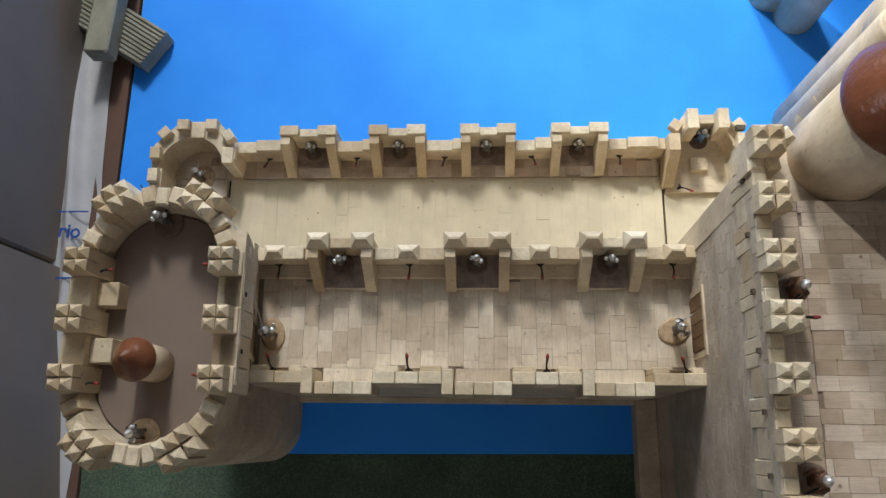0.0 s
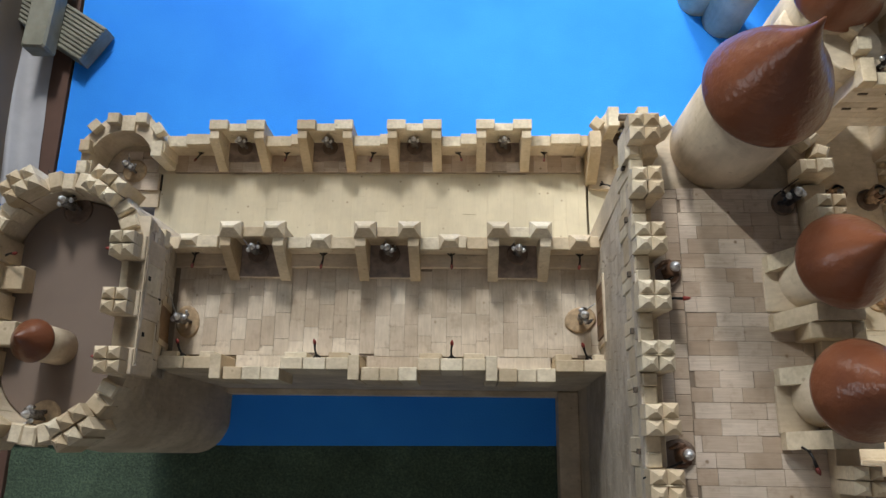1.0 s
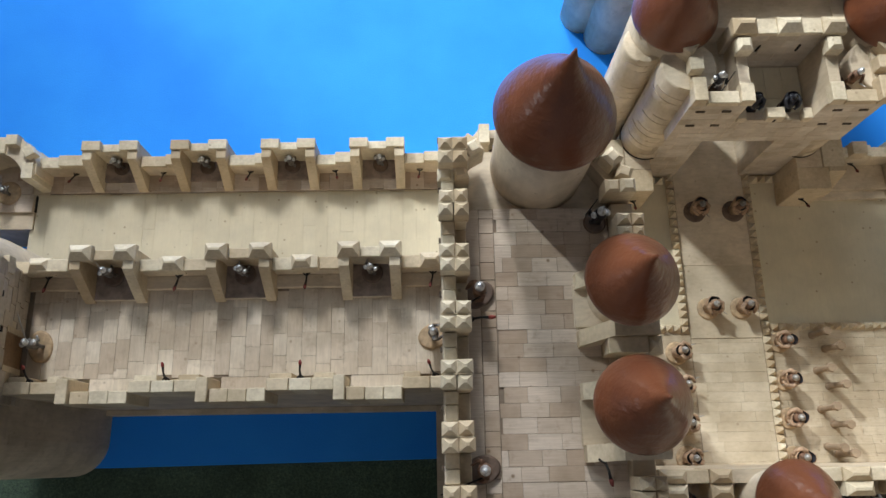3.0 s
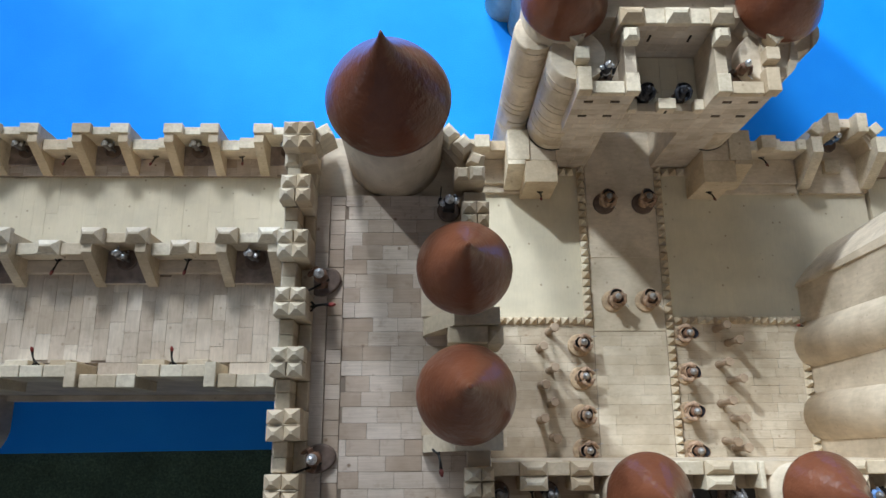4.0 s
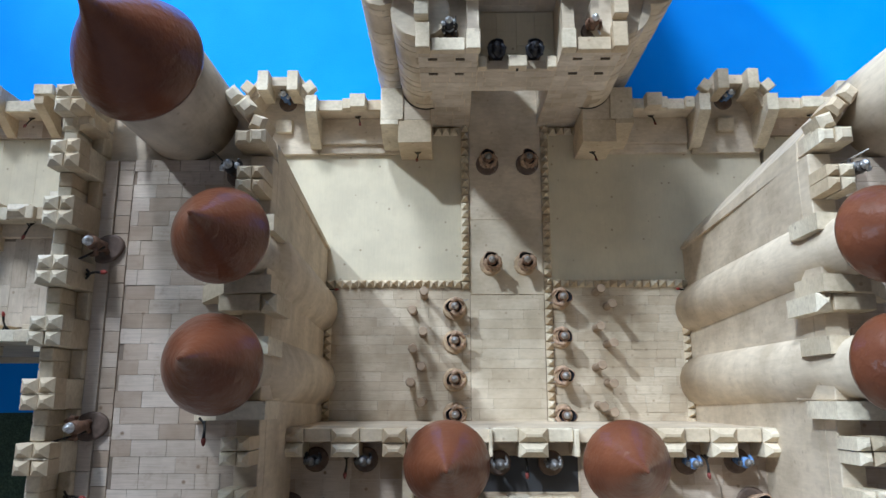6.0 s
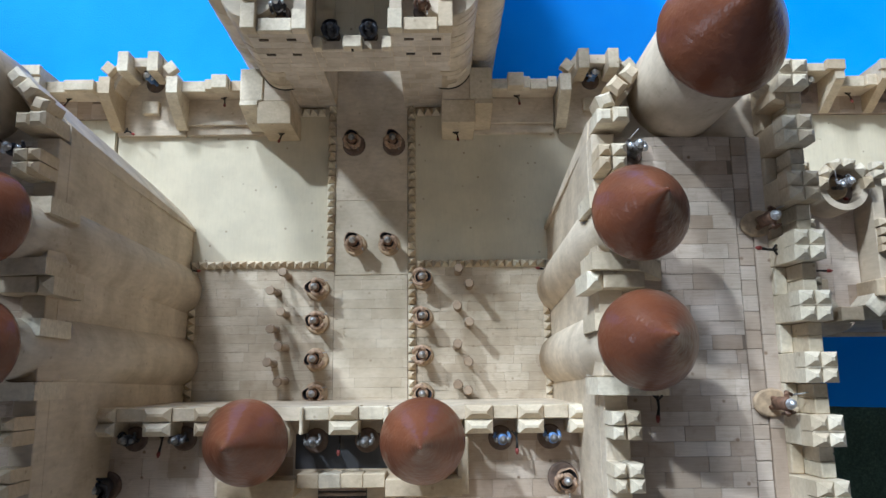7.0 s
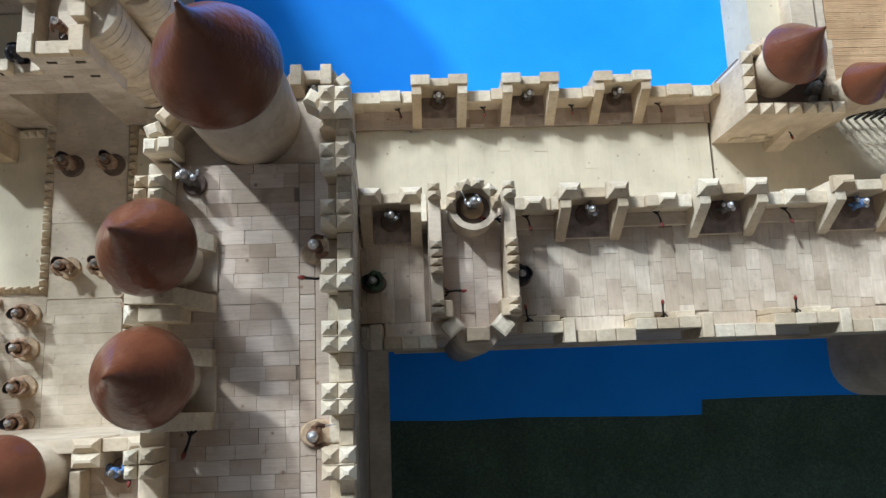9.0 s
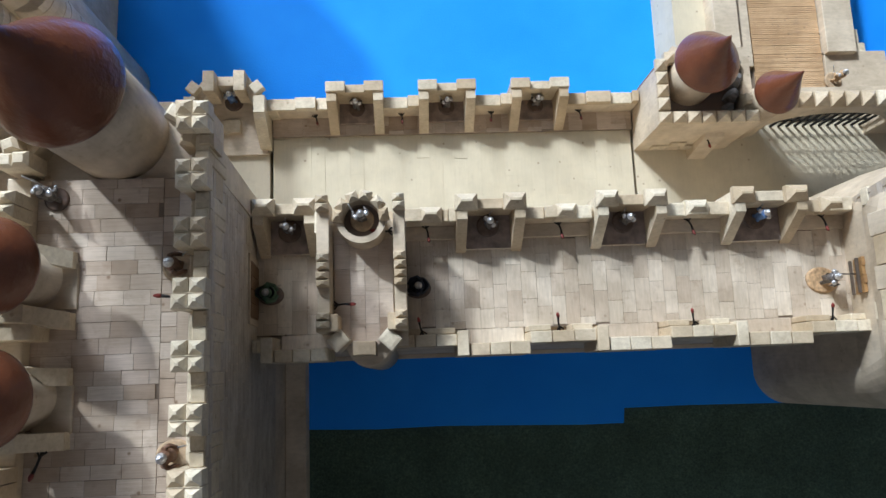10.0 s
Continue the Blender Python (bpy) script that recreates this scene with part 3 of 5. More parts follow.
part("ring_floor", MB().cyl(0.4775, 0.3205, [(0.0178, 0.300), (0.0178, 0.3260)], 24), CARDFLOOR, tur)
for k, a in enumerate((8, 42, 78, 112, 145, 174)):
    cx, cy = 0.4775 + 0.0215 * math.cos(radians(a)), 0.3205 + 0.0215 * math.sin(radians(a))
    part("merlon", MB().pyr(cx - 0.0048, cx + 0.0048, cy - 0.0058, cy + 0.0058, 0.340, 0.3475, 0.0055, 0.0012, a), BLOCK, tur)
paving(tur, 0.448, 0.505, 0.2035, 0.31, 0.306, 0.0145, 0.03, TILE, "y")
part("low_wall", MB().cbox(0.428, 0.434, 0.316, 0.345, 0.25, 0.30), BLOCK, tur)


# ---- end towers of the wings: long rounded plan ----
def oval(cx, cy, rx, ry, z, n=48):
    """A plan of two half circles joined by straight sides."""
    pts = []
    for k in range(n):
        a = 2 * math.pi * k / n
        c, s = math.cos(a), math.sin(a)
        pts.append((cx + rx * c, cy + rx * s + (ry - rx) * (1 if s >= 0 else -1), z))
    return pts


def oval_tower(cx, cy):
    tw = thing("oval_tower", cx, cy, 0.0, "long rounded pale tower with pyramid merlons and brown floor", "tower", "end towers")
    part("body", MB().loft([oval(cx, cy, 0.047, 0.132, 0.0), oval(cx, cy, 0.0475, 0.130, 0.25), oval(cx, cy, 0.058, 0.125, 0.305), oval(cx, cy, 0.075, 0.123, 0.352), oval(cx, cy, 0.077, 0.124, 0.385), oval(cx, cy, 0.0605, 0.107, 0.385), oval(cx, cy, 0.0605, 0.107, 0.343)], (True, False)), RENDER, tw, smooth=False)
    part("floor_board", MB().loft([oval(cx, cy, 0.0590, 0.1055, 0.3435), oval(cx, cy, 0.0590, 0.1055, 0.3562), oval(cx, cy, 0.0582, 0.1047, 0.357)]), CARDFLOOR, tw, "flat brown board floor")
    def four(px, py, a, sx, sy, z0, z1, h):
        """A merlon of four small pyramid blocks, the joint between the rows left open."""
        ca, sa = math.cos(radians(a)), math.sin(radians(a))
        m = MB()
        for u in (-1, 1):
            for w in (-1, 1):
                qx, qy = u * sx / 2, w * (sy / 2 + 0.0004)
                gx, gy = px + qx * ca - qy * sa, py + qx * sa + qy * ca
                m.pyr(gx - sx / 2 + 0.0002, gx + sx / 2 - 0.0002, gy - sy / 2, gy + sy / 2, z0, z1 + rng.uniform(-0.0012, 0.0012), h, 0.0010, a)
        return part("merlon", m, BLOCK, tw)
    for side in (-1, 1):
        for k in range(3):
            yy = cy - 0.0515 + 0.0515 * k
            four(cx + side * 0.0650, yy, 0, 0.0112, 0.0106, 0.350, 0.406, 0.0062)
            xs, xe = sorted((cx + side * 0.0545, cx + side * 0.079))
            part("wall_block", MB().cbox(xs, xe, yy - 0.0112, yy + 0.0112, 0.345, 0.389), RENDER, tw)
            yl = yy + 0.0258
            if k < 2:
                xs, xe = sorted((cx + side * 0.0575, cx + side * 0.0795))
                part("coping_block", MB().cbox(xs, xe, yl - 0.0140, yl + 0.0140, 0.35, 0.386), BLOCK, tw)
                if side < 0:
                    st = sorted((cx + side * 0.038, cx + side * 0.0605))
                    part("step_block", MB().cbox(*st, yl - 0.011, yl + 0.011, 0.355, 0.376), BLOCK, tw)
                else:
                    part("loophole", MB().box(cx + 0.0792, cx + 0.0802, yl - 0.002, yl + 0.002, 0.372, 0.376), DARK, tw)
    for end in (-1, 1):
        ccy = cy + end * 0.0490
        for a in (8, 23, 37, 79, 90, 101, 143, 157, 172):
            aa = radians(a * end)
            j = rng.uniform(-0.0012, 0.0012)
            px, py = cx + (0.0665 + j) * math.cos(aa), ccy + (0.0665 + j) * math.sin(aa)
            part("coping_block", MB().hip(px - 0.0085, px + 0.0085, py - 0.0062, py + 0.0062, 0.37, 0.3895 + rng.uniform(-0.001, 0.0015), 0.0022, 0.0070, 0.0046, math.degrees(aa) + rng.uniform(-4, 4)), BLOCK, tw)
        for c in (56, 124):
            for da, r2, hh in ((-9.5, 0.0655, 0.404), (0.5, 0.0655, 0.405), (10, 0.0650, 0.403), (-8, 0.0785, 0.401), (1, 0.0790, 0.403), (10, 0.0785, 0.400)):
                aa = radians((c + da) * end)
                px, py = cx + r2 * math.cos(aa), ccy + r2 * math.sin(aa)
                part("merlon", MB().pyr(px - 0.0062, px + 0.0062, py - 0.0056, py + 0.0056, 0.36, hh, 0.0058, 0.0010, c * end), BLOCK, tw)
    # small stair turret with a cone roof
    sx, sy = cx - 0.0035, cy - 0.036
    part("stair_turret", MB().cyl(sx, sy, [(0.0165, 0.355), (0.0165, 0.402)], 28), RENDER, tw, smooth=True)
    part("cone_roof", MB().cyl(sx, sy, [(0.0180, 0.4005), (0.0192, 0.4015), (0.0188, 0.4040), (0.0135, 0.4110), (0.0070, 0.4195), (0.0005, 0.4280)], 32), ROOF, tw, "glossy brown cone roof", smooth=True)
    return tw


ov = oval_tower(-0.8725, 0.2475)
copy_thing(ov, Matrix.Translation((1.044, 0.2475, 0.0)))

# doorways from the terraces into the oval towers, in a wall that leans out over the floor
def tower_door(cx, s, dy=0.0):
    d = thing("tower_door", cx + s * 0.05, 0.245, 0.25, "dark brown wooden door in the end tower's leaning wall", "door", "terrace doors")
    part("surround", MB().loft([[(cx + s * i, 0.192, z), (cx + s * x, 0.192, z), (cx + s * x, 0.330, z), (cx + s * i, 0.330, z)] for i, x, z in ((0.03, 0.0485, 0.240), (0.03, 0.0485, 0.25), (0.045, 0.0688, 0.345), (0.0615, 0.0694, 0.348), (0.0615, 0.0775, 0.386))]), RENDER, d)
    part("leaf", MB().loft([[(cx + s * (x - 0.004), 0.229, z), (cx + s * x, 0.229, z), (cx + s * x, 0.263, z), (cx + s * (x - 0.004), 0.263, z)] for x, z in ((0.0497, 0.2515), (0.0605, 0.302))]), DOORWOOD, d)
    for y in (0.2265, 0.2655):
        part("jamb", MB().loft([[(cx + s * (x - 0.004), y - 0.0028, z), (cx + s * x, y - 0.0028, z), (cx + s * x, y + 0.0028, z), (cx + s * (x - 0.004), y + 0.0028, z)] for x, z in ((0.0508, 0.2515), (0.0618, 0.303))]), BLOCK, d)
    brickface("brick", d, (cx + s * 0.0485, 0.330), (0, -1), (s, 0), 0.138, 0.25, 0.384, 0.024, 0.013, deep=0.0012, slope=0.2135, skip=lambda u, z: 0.060 < u < 0.108 and z < 0.306)
    for k in range(7):
        y = 0.196 + 0.02 * k + rng.uniform(-0.004, 0.004)
        z = rng.uniform(0.31, 0.365)
        x = cx + s * (0.0485 + 0.2135 * (z - 0.25))
        part("loophole", MB().box(*sorted((x, x + s * 0.0022)), y, y + 0.006, z - 0.0015, z + 0.0015), DARK, d) if k % 2 else part("proud_block", MB().cbox(*sorted((x - s * 0.004, x + s * 0.0028)), y, y + 0.018, z - 0.006, z + 0.006), BLOCK, d)
    d.location.y += dy
    return d


tower_door(-0.870, 1)
tower_door(1.049, -1, 0.012)


def rounded_wall(parent, cx, cy, r, outline, z0, z1, a0, a1, n=26):
    """A wall with an angular outside and a round inside."""
    def edge(a):
        dx, dy = math.cos(a), math.sin(a)
        best = r + 0.004
        for (ax, ay), (bx, by) in zip(outline, outline[1:]):
            ex, ey = bx - ax, by - ay
            det = ex * dy - ey * dx
            if abs(det) < 1e-9:
                continue
            t = (ex * (ay - cy) - ey * (ax - cx)) / det
            u = (dx * (ay - cy) - dy * (ax - cx)) / det
            if t > 0 and -0.001 <= u <= 1.001:
                best = max(best, t)
        return best
    rings = []
    for k in range(n + 1):
        a = radians(a0 + (a1 - a0) * k / n)
        q, c, d = edge(a), math.cos(a), math.sin(a)
        rings.append([(cx + q * c, cy + q * d, z0), (cx + q * c, cy + q * d, z1), (cx + r * c, cy + r * d, z1), (cx + r * c, cy + r * d, z0)])
    return part("rounded_wall", MB().loft(rings), RENDER, parent)


# corner bastion at the back of the left wing
bas = thing("corner_bastion", -0.96, 0.5, 0.0, "low angular pale corner bastion with a round inside", "bastion")
part("base", MB().prism([(-1.013, 0.44), (-0.9245, 0.44), (-0.9245, 0.489), (-0.904, 0.489), (-0.904, 0.520), (-0.926, 0.552), (-0.980, 0.552), (-1.013, 0.519)], 0.0, 0.084), RENDER, bas)
rounded_wall(bas, -0.960, 0.488, 0.0425, [(-0.902, 0.47), (-0.902, 0.515), (-0.926, 0.552), (-0.980, 0.552), (-1.013, 0.519), (-1.013, 0.47)], 0.084, 0.134, 12, 180)
part("leg_wall", MB().cbox(-1.013, -0.998, 0.445, 0.488, 0.084, 0.134), RENDER, bas)
for cx, cy, hx, hy, a in ((-0.972, 0.545, 0.010, 0.009, 0), (-0.934, 0.545, 0.010, 0.009, 0), (-0.996, 0.534, 0.010, 0.008, 45), (-0.9105, 0.529, 0.010, 0.008, -56), (-1.0055, 0.506, 0.0085, 0.010, 0), (-1.0055, 0.475, 0.0085, 0.011, 0)):
    part("merlon", MB().hip(cx - hx * 0.78, cx + hx * 0.78, cy - hy * 0.8, cy + hy * 0.8, 0.130, 0.1435, 0.0010, hx * 0.7, hy * 0.7, a), BLOCK, bas)
part("coping_block", MB().cbox(-0.962, -0.944, 0.528, 0.551, 0.13, 0.1385), BLOCK, bas)
part("coping_block", MB().cbox(-0.918, -0.9035, 0.492, 0.514, 0.084, 0.1395), BLOCK, bas)
paving(bas, -0.998, -0.9255, 0.463, 0.488, 0.0885, 0.02, 0.035, TILE, "x")
paving(bas, -0.991, -0.929, 0.489, 0.520, 0.0885, 0.02, 0.035, TILE, "x", keep=lambda x, y: (x + 0.96) ** 2 + (y - 0.488) ** 2 < 0.033 ** 2)
part("slot", MB().box(-0.9245, -0.9225, 0.464, 0.487, 0.079, 0.0845), DARK, bas)


# ---- turrets of the back wall ----
def wall_turret(cx):
    t = thing("wall_turret", cx, 0.51, 0.08, "angular pale turret in the back wall with two sloping sides", "turret", "back wall turrets")
    part("floor_slab", MB().prism([(cx - 0.045, 0.466), (cx + 0.045, 0.466), (cx + 0.045, 0.52), (cx + 0.026, 0.545), (cx - 0.026, 0.545), (cx - 0.045, 0.52)], 0.0, 0.0865), RENDER, t)
    part("back_wall", MB().box(cx - 0.024, cx + 0.024, 0.546, 0.558, 0.0, 0.126), RENDER, t)
    for s in (-1, 1):
        a, b = sorted((cx + s * 0.012, cx + s * 0.026))
        part("merlon", MB().cbox(a, b, 0.532, 0.559, 0.1, 0.144), BLOCK, t)
        q = [(cx + s * 0.026, 0.558), (cx + s * 0.049, 0.527), (cx + s * 0.038, 0.522), (cx + s * 0.020, 0.546)]
        part("slant_wall", MB().prism(q if s < 0 else q[::-1], 0.0, 0.128), RENDER, t)
        part("merlon", MB().pyr(cx + s * 0.0395 - 0.007, cx + s * 0.0395 + 0.007, 0.532, 0.546, 0.128, 0.138, 0.0008, 0.006, s * -52), BLOCK, t)
        a, b = sorted((cx + s * 0.036, cx + s * 0.050))
        part("side_wall", MB().profile_x(a, b, [(0.527, 0.08), (0.527, 0.139), (0.505, 0.139), (0.498, 0.132), (0.472, 0.094), (0.472, 0.08)]), BLOCK, t)
    rounded_wall(t, cx, 0.510, 0.034, [(cx + 0.047, 0.50), (cx + 0.047, 0.5265), (cx + 0.025, 0.5575), (cx - 0.025, 0.5575), (cx - 0.047, 0.5265), (cx - 0.047, 0.50)], 0.0865, 0.1262, 8, 66, 10)
    rounded_wall(t, cx, 0.510, 0.034, [(cx + 0.047, 0.50), (cx + 0.047, 0.5265), (cx + 0.025, 0.5575), (cx - 0.025, 0.5575), (cx - 0.047, 0.5265), (cx - 0.047, 0.50)], 0.0865, 0.1262, 114, 172, 10)
    part("step", MB().cbox(cx - 0.012, cx + 0.010, 0.494, 0.512, 0.0865, 0.094), BLOCK, t)
    return t


wt = wall_turret(-0.292)
copy_thing(wt, Matrix.Translation((0.296, 0.51, 0.08)))

# ---- the back wall of the great court and the blocks beside the keep ----
mid = thing("court_back_wall", 0.0, 0.5, 0.0, "pale low wall behind the great court with stepped sills", "wall")
for s in (-1, 1):
    a, b = sorted((s * 0.244, s * 0.158))
    part("wall", MB().box(a, b, 0.5135, 0.527, 0.0, 0.118), RENDER, mid)
    crest(mid, a, b, 0.5125, 0.5275, 0.118, 0.123, 0.03)
    a2, b2 = sorted((s * 0.244, s * 0.136))
    part("sill", MB().cbox(a2, b2, 0.478, 0.5135, 0.07, 0.0915), RENDER, mid)
    a3, b3 = sorted((s * 0.2445, s * 0.125))
    part("sill", MB().cbox(a3, b3, 0.466, 0.4785, 0.07, 0.0865), RENDER, mid)
    a4, b4 = sorted((s * 0.200, s * 0.180))
    part("merlon", MB().cbox(a4, b4, 0.512, 0.530, 0.118, 0.137), BLOCK, mid)
    a6, b6 = sorted((s * 0.1585, s * 0.130))
    part("tall_block", MB().cbox(a6, b6, 0.489, 0.531, 0.07, 0.150), BLOCK, mid)
    a7, b7 = sorted((s * 0.1365, s * 0.0945))
    part("tall_block", MB().cbox(a7, b7, 0.4590, 0.489, 0.07, 0.148), BLOCK, mid)
    part("tall_block", MB().cbox(*sorted((s * 0.1300, s * 0.0955)), 0.4892, 0.545, 0.07, 0.1475), RENDER, mid)
    # Dark disc standing in for the shade in the column's gap
    part("joint", MB().cyl(s * 0.1015, 0.534, [(0.0316, 0.1472), (0.0316, 0.1490)], 36), DARK, mid)
    part("tall_block", MB().profile_x(*sorted((s * 0.1585, s * 0.1366)), [(0.489, 0.07), (0.489, 0.150), (0.483, 0.150), (0.470, 0.10), (0.470, 0.07)]), BLOCK, mid)
for s in (-1, 1):
    a, b = sorted((s * 0.342, s * 0.358))
    crest(mid, a, b, 0.5125, 0.5275, 0.08, 0.123, 0.03)


# ---- side blocks: high walls with walkway, round towers and cone roofs ----
def cone_roof(parent, x, y, z, r, tip, bulge=0.055):
    """A slightly hollow-sided cone roof with a rolled rim."""
    rings = [(r * 0.90, z - 0.003), (r, z - 0.0015), (r * 1.003, z + 0.0012)]
    h = tip - z
    for k in range(1, 15):
        u = k / 14
        rings.append((r * ((1 - u) ** 1.10 + bulge * math.sin(2 * math.pi * u)) + 0.0008, z + h * u))
    return part("cone_roof", MB().cyl(x, y, rings, 64), ROOF, parent, "glossy brown cone roof", smooth=True)


def side_block(s):
    sb = thing("castle_side_block", s * 0.29, 0.15, 0.0, "high pale castle block with paved walkway and pyramid merlons", "castle block", "castle side blocks")
    X = lambda a, b: sorted((s * a, s * b))
    part("wall", MB().loft([[(s * 0.3525, -0.45, 0.0), (s * 0.231, -0.45, 0.0), (s * 0.231, 0.336, 0.0), (s * 0.3525, 0.336, 0.0)], [(s * 0.3525, -0.45, 0.10), (s * 0.231, -0.45, 0.10), (s * 0.231, 0.336, 0.10), (s * 0.3525, 0.336, 0.10)], [(s * 0.3712, -0.45, 0.4395), (s * 0.2125, -0.45, 0.4395), (s * 0.2125, 0.336, 0.4395), (s * 0.3712, 0.336, 0.4395)]]), RENDER, sb)
    part("plinth", MB().cbox(*X(0.380, 0.353), -0.45, 0.200, 0.0, 0.03), RENDER, sb)
    part("bay_wall", MB().loft([[(s * x, y, z) for x, y in p] for p, z in (([(0.353, 0.3355), (0.231, 0.3355), (0.247, 0.356), (0.283, 0.390), (0.325, 0.390), (0.352, 0.362)], 0.0), ([(0.3712, 0.3355), (0.2130, 0.3355), (0.2140, 0.352), (0.250, 0.393), (0.335, 0.391), (0.3712, 0.362)], 0.4385))]), RENDER, sb)
    for cx, cy, a, q in ((0.2205, 0.3440, 0, 0.0062), (0.2325, 0.3440, 0, 0.0062), (0.2215, 0.3565, 20, 0.0062), (0.2310, 0.3690, 48, 0.0068), (0.2430, 0.3800, 48, 0.0068), (0.3690, 0.3560, 0, 0.0062), (0.3565, 0.3575, -12, 0.0062), (0.3600, 0.3705, -40, 0.0088), (0.3450, 0.3790, -30, 0.0065)):
        part("merlon", MB().pyr(s * cx - q, s * cx + q, cy - q * 0.95, cy + q * 0.95, 0.4500, 0.4750 + rng.uniform(-0.003, 0.003), 0.0036, 0.0034, s * a), BLOCK, sb)
    part("parapet_curve", MB().prism([(s * x, y) for x, y in ((0.2145, 0.338), (0.2155, 0.352), (0.250, 0.3915), (0.257, 0.385), (0.232, 0.352), (0.232, 0.338))], 0.4385, 0.4600), RENDER, sb)
    brickface("brick", sb, (s * 0.353, -0.05), (0, 1), (s, 0), 0.386, 0.10, 0.4750, 0.021, 0.0115, deep=0.00016, slope=0.0537, skip=lambda u, z: 0.283 < u < 0.342 and z < 0.304)

    # curb lines beside the outer parapet
    part("gutter", MB().box(*X(0.352, 0.231), -0.45, 0.336, 0.4395, 0.4440), BED, sb)
    y = -0.30
    while y < 0.33:
        e = min(y + rng.uniform(0.0105, 0.0165), 0.335)
        slab("curb_block", *X(0.3408, 0.3290), y + 0.0002, e - 0.0002, 0.436, 0.4456 + rng.uniform(-0.0004, 0.0004), TILE, sb)
        y = e
    y = -0.30
    while y < 0.33:
        e = min(y + rng.uniform(0.06, 0.11), 0.335)
        slab("curb_plank", *X(0.3522, 0.3415), y + 0.0002, e - 0.0002, 0.436, 0.4472, TILE, sb)
        y = e
    # outer parapet and merlons
    for k in range(-5, 7):
        yc = 0.2595 + 0.0447 * (k - 4) + 0.0225
        y0, y1 = yc - 0.011, yc + 0.011
        if y1 < 0.345:
            yh = y1 + rng.uniform(0.009, 0.013)
            for ya, yb in ((y1 + 0.0003, yh), (yh, y1 + 0.0224)):
                part("parapet_block", MB().cbox(*X(0.3724, 0.3618), ya, yb - 0.0002, 0.425, 0.4765 + rng.uniform(-0.0012, 0.0012)), BLOCK, sb)
            part("parapet_ledge", MB().cbox(*X(0.3616, 0.352), y1 + 0.0004, y1 + 0.0223, 0.435, 0.4530), BLOCK, sb)
        merlon(sb, *X(0.3745, 0.3630), y0, y1, 0.4745, 0.4905, 0.0052)
        merlon(sb, *X(0.3625, 0.3510), y0, y1, 0.4745, 0.4905, 0.0052)
        part("seam", MB().cbox(*X(0.3738, 0.3517), yc - 0.0005, yc + 0.0005, 0.4745, 0.4918), BLOCK, sb)
        part("parapet_block", MB().cbox(*X(0.3722, 0.352), y0, y1, 0.435, 0.4745), BLOCK, sb)
        # loopholes are proud boxes coloured like the shade in a hole
        if k >= -4 and s < 0:
            part("loophole", MB().box(*X(0.3749, 0.368), y1 + 0.0095, y1 + 0.0135, 0.4555, 0.4600), SLOT, sb)
    # inner parapet: U-shaped braces round the towers, merlons before and behind
    for yc, slant in ((0.2525, -0.20), (0.1595, -0.05)):
        for d in (-1, 1):
            yb = yc + d * 0.0235
            side = [(0.205, 0.43), (0.205, 0.476), (0.240, 0.476), (0.2635, 0.4535), (0.2655, 0.43)]
            part("brace", MB().loft([[(s * x, yb + e + slant * max(0.0, x - 0.235), z) for x, z in side] for e in (-0.0065, 0.0065)]), BLOCK, sb)
        part("brace_back", MB().cbox(*X(0.235, 0.212), yc - 0.0165, yc + 0.0165, 0.40, 0.462), RENDER, sb)
        part("pocket_floor", MB().cbox(*X(0.2655, 0.2355), yc - 0.0200, yc + 0.0160, 0.43, 0.4475), RENDER, sb)
    for yc, h in ((0.308, 0.490), (0.2150, 0.472), (0.108, 0.490), (0.072, 0.490), (0.030, 0.490), (-0.015, 0.490)):
        if h > 0.48:
            merlon(sb, *X(0.2335, 0.2225), yc - 0.010, yc + 0.010, 0.456, 0.484, 0.006)
            merlon(sb, *X(0.2215, 0.2125), yc - 0.010, yc + 0.010, 0.456, 0.484, 0.006)
        else:
            part("parapet_block", MB().cbox(*X(0.245, 0.214), yc - 0.0065, yc + 0.0065, 0.42, h), BLOCK, sb)
            part("merlon", MB().pyr(*X(0.2138, 0.2020), yc - 0.0070, yc + 0.0070, 0.42, h - 0.004, 0.006, 0.001), BLOCK, sb)
    part("inner_parapet", MB().cbox(*X(0.2310, 0.2128), -0.45, 0.335, 0.430, 0.457), RENDER, sb)
    # door to the terrace, leaning with the wall
    L = lambda z: 0.353 + 0.055 * (z - 0.10)
    lean = lambda y0, y1, z0, z1, back, proud: MB().loft([[(s * (L(z) - back), y0, z), (s * (L(z) + proud), y0, z), (s * (L(z) + proud), y1, z), (s * (L(z) - back), y1, z)] for z in (z0, z1)])
    dr = part("door", lean(0.235, 0.291, 0.2505, 0.300, 0.003, 0.0008), DOORWOOD, sb, "brown wooden plank door")
    for q in range(4):
        part("door_plank", lean(0.2365 + 0.0135 * q, 0.2490 + 0.0135 * q, 0.2510, 0.2985, 0.001, 0.0022), DOORWOOD, dr)
    for yy in (0.2315, 0.2945):
        part("door_jamb", lean(yy - 0.003, yy + 0.003, 0.2505, 0.3000, 0.002, 0.0016), RENDER, sb)
    part("door_lintel", lean(0.2285, 0.2975, 0.3003, 0.305, 0.002, 0.0018), RENDER, sb)
    paving(sb, *X(0.3285, 0.231), -0.16, 0.336, 0.4452, 0.0118, 0.024, TILE, "x", 0.00012)
    part("walkway_end", MB().cbox(*X(0.3285, 0.231), -0.45, -0.1605, 0.436, 0.4450), TILE, sb)
    return sb


for s in (-1, 1):
    side_block(s)


